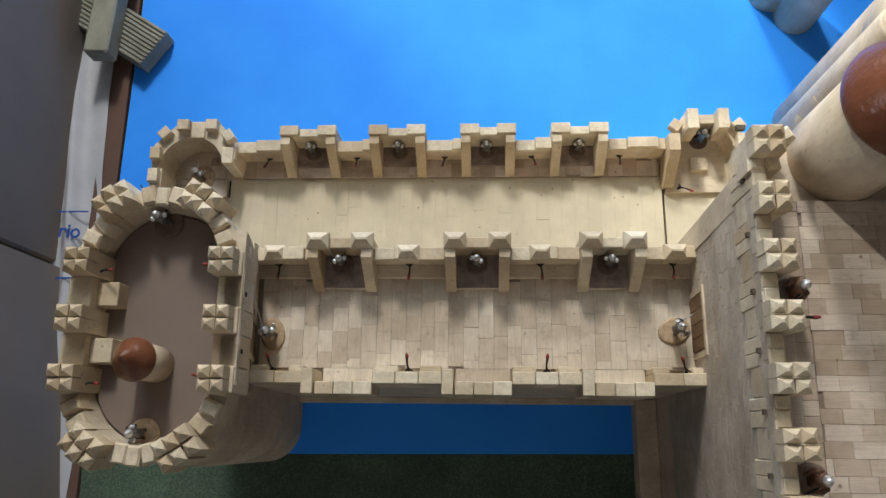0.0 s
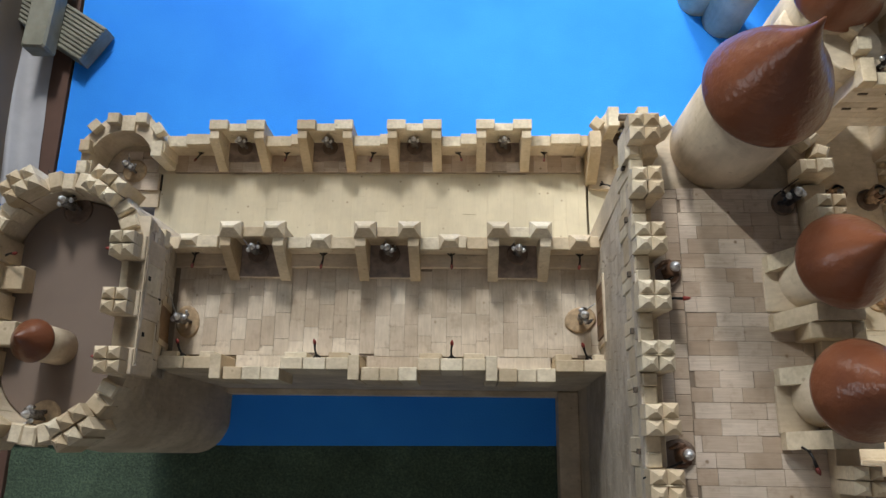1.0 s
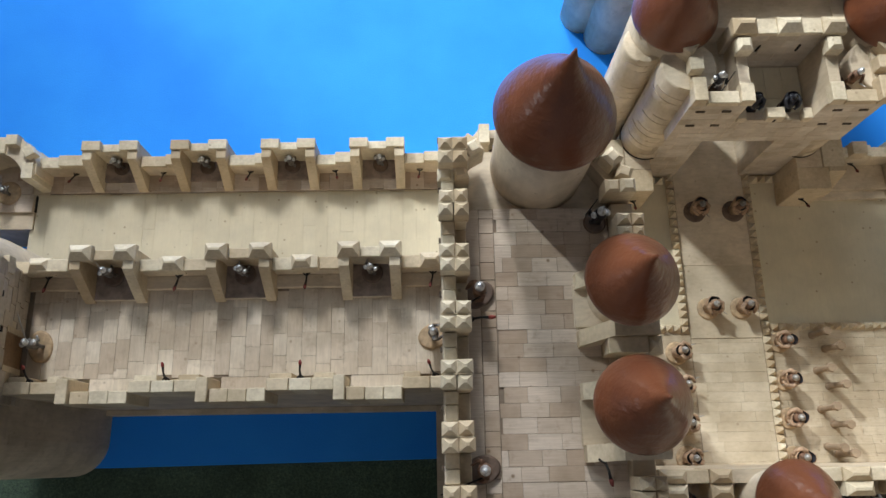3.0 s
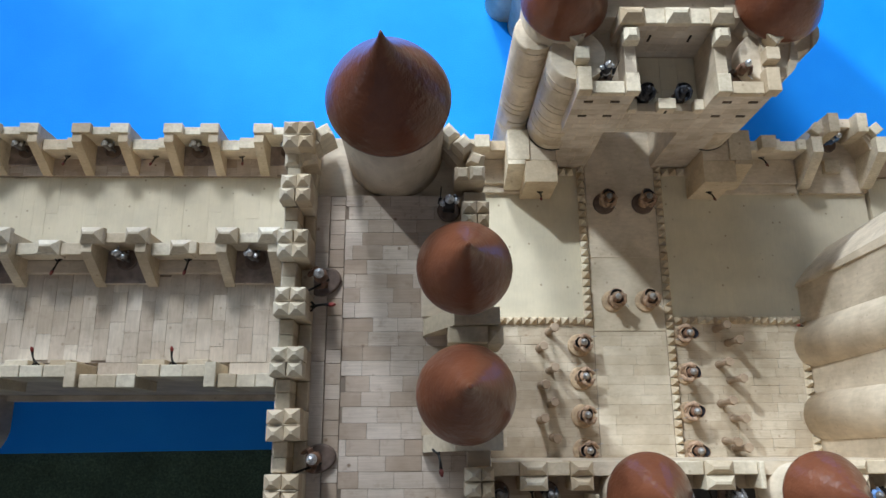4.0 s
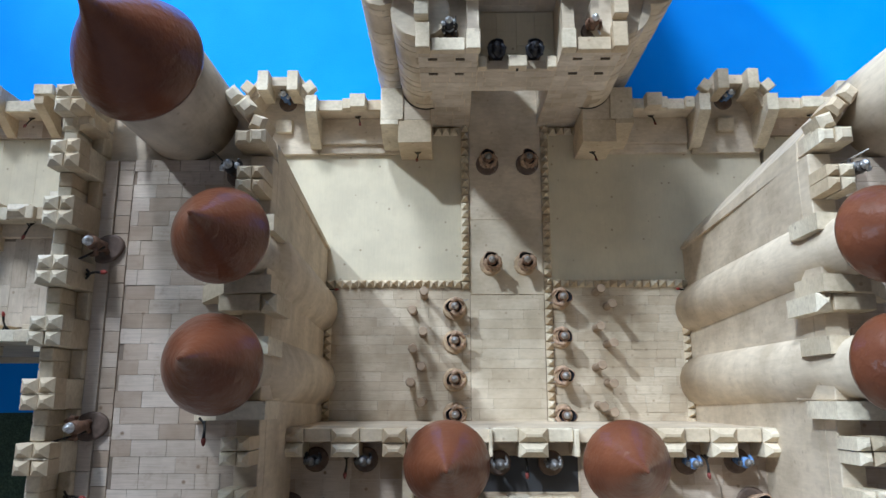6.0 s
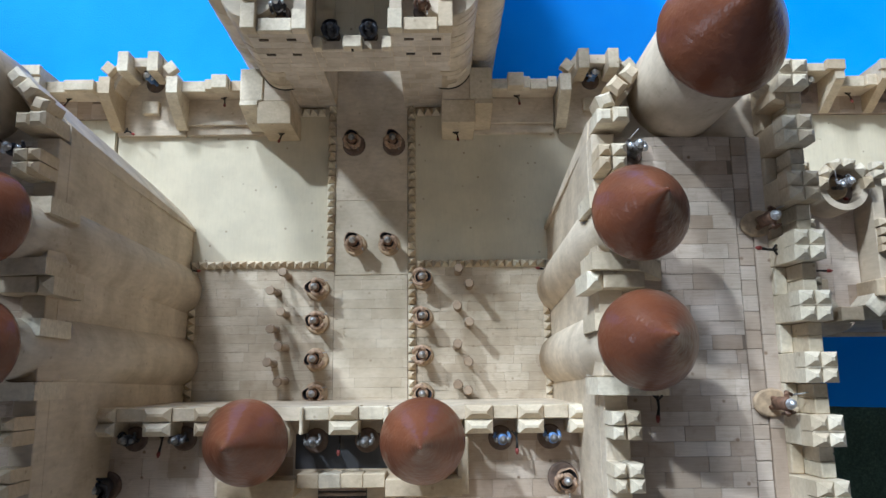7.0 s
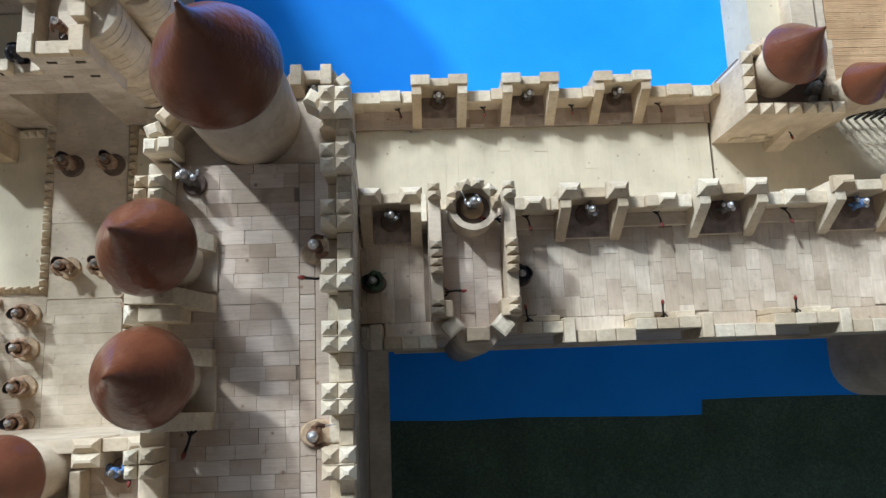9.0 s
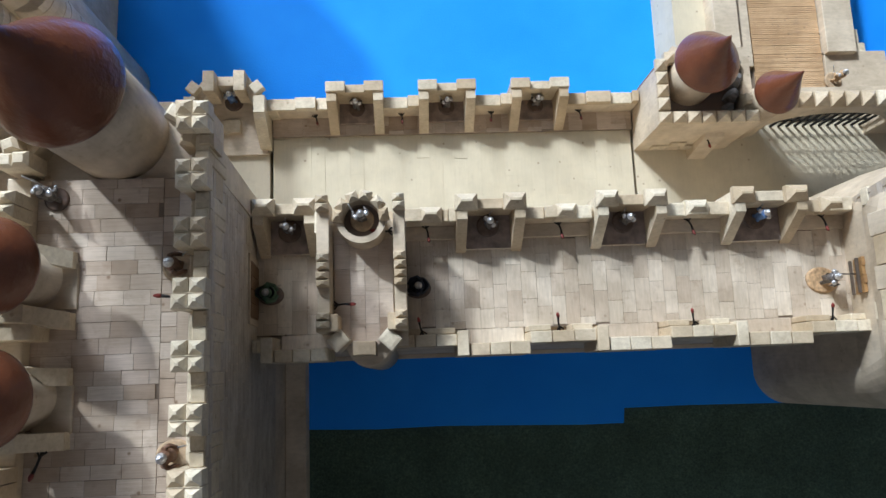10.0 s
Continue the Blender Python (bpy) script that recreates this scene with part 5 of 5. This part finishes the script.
def figurine(name, label, x, y, z, turn, coat, h=0.036, disc=0.0145, base=DISC, prop="spear", cloak=False, oval_base=1.0, shield=False, rod=None, helm=None):
    """A plain toy soldier on a base disc."""
    m = MB()
    k = h / 0.036
    m.i = 1
    m.cyl(0, 0, [(disc, 0), (disc, 0.0016), (disc * 0.86, 0.0026)], 22)
    if oval_base != 1.0:
        m.v = [(a, b * oval_base, c) for a, b, c in m.v]
    m.i = 0
    for s in (-1, 1):
        m.tube([(s * 0.0032 * k, -0.001 * s, 0.002), (s * 0.0028 * k, 0.0008, 0.008 * k), (s * 0.0022 * k, 0, 0.016 * k)], [0.0021 * k, 0.0019 * k, 0.0026 * k], 8)
    m.cyl(0, 0, [(0.0046 * k, 0.011 * k), (0.0043 * k, 0.017 * k), (0.0054 * k, 0.024 * k), (0.0036 * k, 0.0278 * k)], 12)
    for s in (-1, 1):
        m.tube([(s * 0.0052 * k, 0, 0.0258 * k), (s * 0.0075 * k, -0.0022 * k, 0.0205 * k), (s * 0.0058 * k, -0.0068 * k, 0.0185 * k)], [0.0020 * k, 0.0018 * k, 0.0014 * k], 7)
    if cloak:
        # a stiff flaring cloak with a dark lining, open above like a cup
        ring = [2 * math.pi * j / 18 for j in range(18)]
        cup = lambda q, zz, wob=0.0: [((q + wob * math.sin(3 * a + x * 60)) * k * math.cos(a), ((q + wob * math.sin(2 * a + y * 90)) * 1.05 * math.sin(a) + 0.0012) * k, (zz + 0.0030 * math.sin(a)) * k) for a in ring]
        m.i = 4
        m.loft([cup(0.0066, 0.0030), cup(0.0074, 0.0130, 0.0012), cup(0.0088, 0.0252, 0.0014), cup(0.0078, 0.0262, 0.0010)], (True, False))
        m.i = 5
        m.loft([cup(0.0078, 0.0262, 0.0010), cup(0.0066, 0.0215), cup(0.0050, 0.0195)], (False, True))
        m.i = 4
        for sd in (-1, 1):
            m.tube([(sd * 0.0045 * k, 0.0030 * k, 0.0262 * k), (sd * 0.0088 * k, -0.0010 * k, 0.0250 * k), (sd * 0.0075 * k, -0.0072 * k, 0.0215 * k), (sd * 0.0022 * k, -0.0108 * k, 0.0205 * k)], [0.0026 * k, 0.0026 * k, 0.0022 * k, 0.0016 * k], 8)
        m.ball(0, 0.0030 * k, 0.0262 * k, 0.0052 * k, 0.0038 * k, 0.0030 * k, 10, 6)
    m.i = 2
    m.ball(0, -0.0003, 0.0312 * k, 0.0033 * k, 0.0037 * k, 0.0042 * k)
    m.tube([(0, 0.0022 * k, 0.0330 * k), (0, 0.0002 * k, 0.0362 * k), (0, -0.0016 * k, 0.0350 * k)], [0.0009 * k, 0.0011 * k, 0.0005 * k], 6)
    m.cyl(0, 0, [(0.0039 * k, 0.0308 * k), (0.0033 * k, 0.0322 * k)], 12)
    if not cloak and coat is not LEATHER:
        for s in (-1, 1):
            m.ball(s * 0.0056 * k, 0.0004 * k, 0.0256 * k, 0.0026 * k, 0.0030 * k, 0.0018 * k, 9, 5)
            m.ball(s * 0.0060 * k, -0.0066 * k, 0.0188 * k, 0.0014 * k, 0.0014 * k, 0.0014 * k, 7, 4)
        m.tube([(-0.0046 * k, -0.0030 * k, 0.0165 * k), (0, -0.0050 * k, 0.0160 * k), (0.0046 * k, -0.0030 * k, 0.0165 * k)], 0.0009 * k, 6)
    if prop == "spear":
        m.i = 3
        m.tube([(0.0062 * k, -0.0075 * k, 0.003), (0.0058 * k, -0.0060 * k, 0.046 * k)], [0.0007, 0.0005], 6)
    elif prop == "lance":
        m.i = 3
        m.tube([(0.004 * k, 0.004 * k, 0.016 * k), (0.007 * k, -0.034 * k, 0.030 * k)], [0.0009, 0.0006], 6)
    elif prop == "sword":
        m.i = 2
        m.tube([(0.0058 * k, -0.0068 * k, 0.0185 * k), (0.0075 * k, -0.0150 * k, 0.026 * k)], [0.0008, 0.0004], 6)
    elif prop == "bow":
        m.i = 3
        m.tube([(0.006 * k, -0.008 * k + 0.004 * k * abs(t) ** 2, 0.019 * k + 0.010 * k * t) for t in (-1, -0.5, 0, 0.5, 1)], 0.0006, 6)
    if shield:
        m.i = 0
        m.loft([[(-0.0072 * k + 0.0012 * d - 0.0030 * k * math.sin(a) * 0.3, -0.004 * k + 0.0045 * k * math.sin(a), 0.018 * k + 0.0062 * k * math.cos(a)) for a in [2 * math.pi * j / 12 for j in range(12)]] for d in (0, 1)])
    ob = new(name, m.mesh(name, [STEEL if coat is SILVER else coat, base, helm or (GREYHELM if cloak else SILVER), rod or IRON, CLOAK if coat is LEATHER else coat, BLACKP], smooth=True))
    ob.matrix_world = pose(x, y, z, 0, 0, turn)
    return tagged(ob, label, "figurine", "toy soldiers")


SIL = "silver and brown toy soldier figurine on a round base"
for x in (-0.808, -0.690, -0.573, -0.452):
    figurine("knight_figurine", "silver toy knight standing in a back wall niche", x, 0.5235, 0.0918, 180 + rng.uniform(-25, 25), SILVER, 0.034, 0.0105, DARKDISC, "sword")
for x in (0.458, 0.577, 0.696):
    figurine("knight_figurine", "silver toy knight standing in a back wall niche", x, 0.5235, 0.0918, 180 + rng.uniform(-25, 25), SILVER, 0.034, 0.0105, DARKDISC, "sword")
figurine("knight_figurine", "toy knight with brown base on the corner bastion", -0.960, 0.490, 0.0885, 150, SILVER, 0.036, 0.0165, DISC, "sword")
figurine("knight_figurine", "pale blue toy knight in a wall turret", -0.290, 0.538, 0.0865, 160, BLUEP, 0.036, 0.012, DARKDISC, "bow")
figurine("knight_figurine", "pale blue toy knight in a wall turret", 0.296, 0.538, 0.0865, 200, BLUEP, 0.036, 0.012, DARKDISC, "bow")
for x in (-0.728, -0.585, -0.447):
    figurine("knight_figurine", "silver toy knight on dark base in a terrace niche", x, 0.3285, 0.257, 180 + rng.uniform(-40, 20), SILVER, 0.034, 0.0115, DARKDISC, "sword")
for x, c in ((0.397, SILVER), (0.606, SILVER), (0.752, SILVER), (0.897, BLUEP)):
    figurine("knight_figurine", "toy knight on dark base in a terrace niche", x, 0.327, 0.257, 180 - rng.uniform(10, 50), c, 0.034, 0.0120, DARKDISC, "sword")
figurine("knight_figurine", "silver toy knight with long lance beside the terrace door", -0.801, 0.254, 0.2505, 190, SILVER, 0.038, 0.013, DISC, "lance", oval_base=1.35, rod=PALE)
figurine("knight_figurine", "silver toy knight on straw-coloured base before the door", -0.381, 0.259, 0.2505, 110, SILVER, 0.038, 0.0135, DISC, "sword", oval_base=1.25, shield=True)
figurine("knight_figurine", "silver toy knight with a lance on the oval tower", -0.878, 0.345, 0.3572, 200, SILVER, 0.036, 0.014, DARKDISC, "lance")
figurine("knight_figurine", "silver and black toy knight on the oval tower", -0.880, 0.150, 0.3572, -80, SILVER, 0.036, 0.014, DISC, "sword", shield=True)
# walkways of the side blocks
# Left pair's dark discs put the walkway's shade into the colour
figurine("spearman_figurine", "brown toy spearman leaning out between merlons", -0.3435, 0.261, 0.4472, -60, LEATHER, 0.038, 0.0108, DARKDISC, "lance", oval_base=1.3, shield=True)
figurine("spearman_figurine", "brown toy spearman leaning out between merlons", -0.3435, 0.124, 0.4472, -75, LEATHER, 0.038, 0.0108, DARKDISC, "lance", oval_base=1.3, shield=True)
figurine("spearman_figurine", "brown toy spearman on a small brown base", 0.3445, 0.262, 0.4472, 100, LEATHER, 0.038, 0.0108, DISC, "sword", oval_base=1.3, shield=True)
figurine("spearman_figurine", "brown toy spearman on a small brown base", 0.3430, 0.122, 0.4472, 90, LEATHER, 0.038, 0.0108, DISC, "sword", oval_base=1.3, shield=True)
figurine("knight_figurine", "dark toy knight with spear at the walkway parapet", -0.243, 0.322, 0.4455, 190, BLACKP, 0.036, 0.0095, DARKDISC, "spear")
figurine("knight_figurine", "silver toy knight with pale spear at the walkway parapet", 0.246, 0.320, 0.4455, 170, SILVER, 0.036, 0.0095, DARKDISC, "spear", rod=PALE)
# the court
for y in (0.258, 0.216, 0.169, 0.127):
    figurine("guard_figurine", "brown cloaked toy guard with silver helmet in the court", -0.066, y, 0.0838, 90, LEATHER, 0.040, 0.0150, DISC, "sword", True)
for y in (0.270, 0.221, 0.173, 0.126):
    figurine("guard_figurine", "brown cloaked toy guard with silver helmet in the court", 0.068, y, 0.0838, -90, LEATHER, 0.040, 0.0135, DISC, "sword", True)
for x in (-0.019, 0.025):
    figurine("guard_figurine", "cloaked toy guard with silver helmet on the path", x, 0.316, 0.0838, 20, LEATHER, 0.040, 0.0145, DISC, "sword", True)
for x in (-0.022, 0.031):
    figurine("guard_figurine", "brown cloaked toy guard before the keep passage", x, 0.451, 0.0844, 0, LEATHER, 0.040, 0.0150, DARKDISC, "sword", True, helm=DULLMETAL)
# south terrace
for x, y, c in ((-0.196, 0.090, BLACKP), (-0.150, 0.090, BLACKP), (-0.027, 0.087, STEEL), (0.021, 0.087, STEEL), (0.146, 0.088, BLUEP), (0.192, 0.089, BLUEP)):
    figurine("archer_figurine", "toy archer at a niche of the court front wall", x, y, 0.3108, 180, c, 0.034, 0.0115, DARKDISC, "bow", helm=DULLMETAL)
figurine("guard_figurine", "dark toy guard on the south terrace", -0.219, 0.048, 0.3108, 20, BLACKP, 0.036, 0.013, DARKDISC, "sword", True)
figurine("guard_figurine", "brown cloaked toy guard on the south terrace", 0.203, 0.052, 0.3108, -20, LEATHER, 0.036, 0.014, DARKDISC, "sword", True)
# keep
for x in (-0.022, 0.018):
    figurine("crossbow_figurine", "black toy crossbowman at the keep's bay", x, 0.506, 0.284, 0, BLACKP, 0.033, 0.008, DARKDISC, "bow", True, helm=BLACKP)
figurine("knight_figurine", "dark toy knight with a spear on the keep", -0.072, 0.517, 0.3125, 10, BLACKP, 0.036, 0.010, DARKDISC, "spear")
figurine("knight_figurine", "red-brown toy knight with silver helmet on the keep", 0.075, 0.519, 0.3125, -10, LEATHER, 0.036, 0.010, DARKDISC, "sword")
# right wing
figurine("knight_figurine", "silver toy knight lying over the ring turret's rim", 0.4775, 0.3225, 0.3262, 200, SILVER, 0.034, 0.0115, DISC, "sword", shield=True)
figurine("guard_figurine", "dark green toy guard with a shield on the terrace", 0.376, 0.261, 0.2505, 90, GREENP, 0.036, 0.0105, DARKDISC, "sword", True, 1.3, True)
figurine("guard_figurine", "black toy guard with a round shield on the terrace", 0.530, 0.263, 0.2505, -90, BLACKP, 0.036, 0.0105, DARKDISC, "sword", True, 1.3, True)
figurine("rider_figurine", "silver and brown toy knight on straw-coloured base", 0.966, 0.258, 0.2505, 80, SILVER, 0.038, 0.0140, TANP, "lance", oval_base=1.25, shield=True)
door_board = thing("tower_door", 0.996, 0.257, 0.2505, "rough orange-brown wooden door leaf ajar at the terrace end", "door", "terrace doors")
BOARDWOOD = mat("orange_brown_wood", wood((0.52, 0.32, 0.13), (0.26, 0.13, 0.06), 1.0, (1, 5, 1), rnd="object", grain=0.6, stain=0.6))
for q in range(4):
    y0 = 0.2395 + 0.0092 * q
    part("plank", MB().loft([[(x0, y0 + 0.0002, z), (x0 + 0.0035, y0 + 0.0002, z), (x0 + 0.0035, y0 + 0.0090, z), (x0, y0 + 0.0090, z)] for x0, z in ((0.9985, 0.2508), (0.9840, 0.2960 + 0.0012 * (q % 2)))]), BOARDWOOD, door_board)
for z, x0 in ((0.262, 0.9943), (0.285, 0.9869)):
    part("cross_bar", MB().loft([[(x0 - 0.0018, 0.2400, z - 0.002), (x0 + 0.001, 0.2400, z - 0.002), (x0 + 0.001, 0.2760, z - 0.002), (x0 - 0.0018, 0.2760, z - 0.002)], [(x0 - 0.0030, 0.2400, z + 0.002), (x0, 0.2400, z + 0.002), (x0, 0.2760, z + 0.002), (x0 - 0.0030, 0.2760, z + 0.002)]]), SLOT, door_board)
figurine("knight_figurine", "dark toy knight in the gatehouse", 0.922, 0.528, 0.156, 150, BLACKP, 0.036, 0.012, DARKDISC, "sword")
figurine("knight_figurine", "tan toy knight with silver helmet on the causeway", 1.105, 0.547, 0.098, 200, TANP, 0.036, 0.012, DISC, "sword")


# ---- torches ----


def torch(x, y, z, turn, lean=40.0, size=1.0, tip_mat=None):
    """A black wall torch with a dull red tip: bracket, rod and tip. Its rod leans away from the wall along local -y."""
    t = thing("wall_torch", x, y, z, "small black wall torch with a " + ("darker" if tip_mat else "dull red") + " tip", "torch", "wall torches")
    L = 0.020 * size
    c, s = math.cos(radians(lean)), math.sin(radians(lean))
    tip = Vector((0, -L * c, L * s))
    for name, mb, mt in (("rod", MB().tube([(0, 0.001, -0.001), tuple(tip * 0.45 + Vector((0.0007, 0, 0.0006))), tuple(tip * 0.85)], [0.0012, 0.0009, 0.0014], 8), IRON),
                         ("bracket", MB().tube([(-0.0036, 0.0010, -0.0004), (0, -0.0030, 0.0022), (0.0036, 0.0010, -0.0004)], 0.0010, 6), IRON),
                         ("tip", MB().tube([tuple(tip * 0.80), tuple(tip * 0.92), tuple(tip * 1.06)], [0.0017, 0.0018, 0.0007], 7), tip_mat or REDTIP)):
        o = new(name, mb.mesh(name, [mt], True))
        o.parent = t
    t.rotation_euler = (0, 0, radians(turn))
    return t


for x in (-0.866, -0.747, -0.629, -0.513, -0.398, 0.404, 0.517, 0.635, 0.752, -0.193, 0.195):
    torch(x, 0.5125, 0.100, rng.uniform(-18, 18), 35, 1.0, DULLTIP)
for x in (-0.796, -0.656, -0.518, -0.381, 0.540, 0.681, 0.821, 0.968):
    torch(x, 0.3275, 0.262, rng.uniform(-12, 12), 35, 1.15, DULLTIP)
for x in (-0.789, -0.652, -0.516, -0.380, 0.533, 0.671, 0.809, 0.953):
    torch(x, 0.2135, 0.286, 180 + rng.uniform(-15, 25), 30, 0.9)
for x in (-0.113, 0.113):
    torch(x, 0.4580, 0.112, rng.uniform(-10, 10), 40, 1.0, DULLTIP)
for x, y, a in ((-0.3505, 0.2385, 90), (-0.253, 0.130, 10), (0.3505, 0.2385, -90), (0.252, 0.128, -10), (-0.3505, 0.075, 90)):
    torch(x, y, 0.462, a, 25, 1.0, None if abs(x) > 0.3 else DULLTIP)
for x, y, a in ((-0.929, 0.293, 90), (-0.811, 0.298, -90), (-0.929, 0.192, 90), (-0.811, 0.200, -90)):
    torch(x, y, 0.380, a, 30)
for x in (-0.166, -0.003, 0.159):
    torch(x, 0.0940, 0.325, 0, 25, 1.0, DULLTIP)
for x, a in ((-0.2305, 90), (0.2305, -90)):
    torch(x, 0.281, 0.092, a, 30)
torch(0.905, 0.4595, 0.135, 0, 35)
torch(0.4495, 0.242, 0.315, 90, 20)
torch(0.5045, 0.312, 0.32, -90, 20)
torch(-0.322, 0.470, 0.095, 60, 30)
torch(0.842, 0.515, 0.14, 90, 30)

# ---- short wooden posts in the court ----
# Wood tone darkened to include the shade most posts stand in
POSTWOOD = mat("shaded_post_wood", wood((0.43, 0.33, 0.235), (0.27, 0.195, 0.13), 0.8))
for k, (x, y) in enumerate([(-0.105, 0.275), (-0.118, 0.254), (-0.106, 0.226), (-0.118, 0.207), (-0.106, 0.184), (-0.120, 0.164), (-0.105, 0.143),
                            (0.114, 0.279), (0.128, 0.261), (0.113, 0.233), (0.126, 0.213), (0.111, 0.184), (0.125, 0.165), (0.112, 0.138), (0.124, 0.129)]):
    p = thing("court_post", x, y, 0.083, "short pale wooden post with a chipped tip", "post", "court posts")
    tx, ty, top = rng.uniform(-0.0015, 0.0015), rng.uniform(-0.0015, 0.0015), rng.uniform(0.1235, 0.1275)
    part("shaft", MB().tube([(x, y, 0.083), (x + tx * 0.4, y + ty * 0.4, 0.103), (x + tx, y + ty, top)], [0.0043, 0.0037, 0.0048], 9), POSTWOOD, p)
    part("head", MB().tube([(x + tx * 0.8, y + ty * 0.8, top - 0.007), (x + tx, y + ty, top - 0.003), (x + tx * 1.2, y + ty * 1.2, top + 0.001)], [0.0046, 0.0062, 0.0052], 7), POSTWOOD, p)
    part("foot", MB().cyl(x, y, [(0.0055, 0.083), (0.0048, 0.0865)], 8), POSTWOOD, p)

# ---- clutter beside the table ----
box1 = thing("cardboard_box", -1.5, 0.2, -0.008, "large closed grey-brown cardboard box", "box", "boxes")
part("box_body", MB().cbox(-1.95, -1.205, 0.392, 1.25, -0.008, 0.740, 0.004), CARDBOARD, box1)
part("flap", MB().cbox(-1.94, -1.60, 0.40, 1.24, 0.740, 0.7425, 0.0008), CARDBOARD, box1)
part("flap", MB().cbox(-1.597, -1.209, 0.40, 1.24, 0.740, 0.7425, 0.0008), CARDBOARD, box1)
box2 = thing("cardboard_box", -1.5, -0.1, -0.008, "large closed grey-brown cardboard box", "box", "boxes")
part("box_body", MB().prism([(-1.95, -0.5), (-1.12, -0.5), (-1.140, 0.0), (-1.166, 0.2), (-1.196, 0.384), (-1.95, 0.384)], -0.008, 0.600), CARDBOARD, box2)
part("flap", MB().cbox(-1.94, -1.58, -0.49, 0.378, 0.600, 0.6025, 0.0008), CARDBOARD, box2)
part("flap", MB().prism([(-1.577, -0.49), (-1.128, -0.49), (-1.146, 0.0), (-1.171, 0.2), (-1.200, 0.378), (-1.577, 0.378)], 0.600, 0.6025), CARDBOARD, box2)
bag = thing("printed_bag", -1.16, 0.3, 0.0, "white printed plastic bag with blue lines and lettering", "bag")
b = MB()
rows, cols = 70, 22
for j in range(rows + 1):
    for i in range(cols + 1):
        y = -0.35 + 1.12 * j / rows
        x = -1.215 + 0.0075 * math.sin(y * 7) + 0.071 * i / cols - 0.02 * max(0, y - 0.45)
        b.v.append((x, y, 0.004 + 0.002 * math.sin(i * 0.4 + y * 9) + 0.010 * math.exp(-((i / cols - 0.3 - 0.1 * math.sin(y * 5)) / 0.13) ** 2) + 0.003 * noise.noise((x * 20, y * 14, 1))))
b.f = [(j * (cols + 1) + i, j * (cols + 1) + i + 1, (j + 1) * (cols + 1) + i + 1, (j + 1) * (cols + 1) + i) for j in range(rows) for i in range(cols)]
b.m = [0] * len(b.f)
sheet = part("sheet", b, CLOTH, bag, smooth=True)
for y in (0.466, 0.366):
    part("printed_line", MB().cbox(-1.212, -1.158, y - 0.0012, y + 0.0012, 0.0150, 0.0157, 0.0001), INK, bag)
fc = bpy.data.curves.new("lettering", "FONT")
fc.body, fc.size, fc.extrude, fc.offset = "rio", 0.029, 0.0002, 0.0005
fc.materials.append(INK)
tx = new("lettering", fc)
tx.matrix_world = pose(-1.199, 0.428, 0.0165, 0, 0, -4)
under(tx, bag)
strip = solo("edge_board", MB().cbox(-1.162, -1.128, -0.6, 1.3, -0.006, 0.003), REDBOARD, "red-brown board edge beside the blue sheet", "board")
lath = thing("deck_board", -1.082, 0.722, 0.0, "grooved grey-green deck board end", "board")
for name, y0, y1, z0, z1 in [("board", -0.032, 0.034, 0.003, 0.030)] + [("rib", -0.031 + 0.0066 * k, -0.0268 + 0.0066 * k, 0.030, 0.0325) for k in range(10)]:
    o = new(name, MB().cbox(-0.40, 0.0 if name == "board" else -0.0006, y0, y1, z0, z1, 0.0006).mesh(name, [DECK]))
    o.parent = lath
lath.rotation_euler = (0, 0, radians(-33))
post = thing("wood_post", -1.155, 0.70, 0.034, "smooth grey-green wooden post lying across the board", "post")
o = new("shaft", MB().cbox(-0.019, 0.019, 0.0, 0.35, 0.0, 0.030, 0.003).mesh("shaft", [DECK]))
o.parent = post
post.rotation_euler = (0, 0, radians(-3))
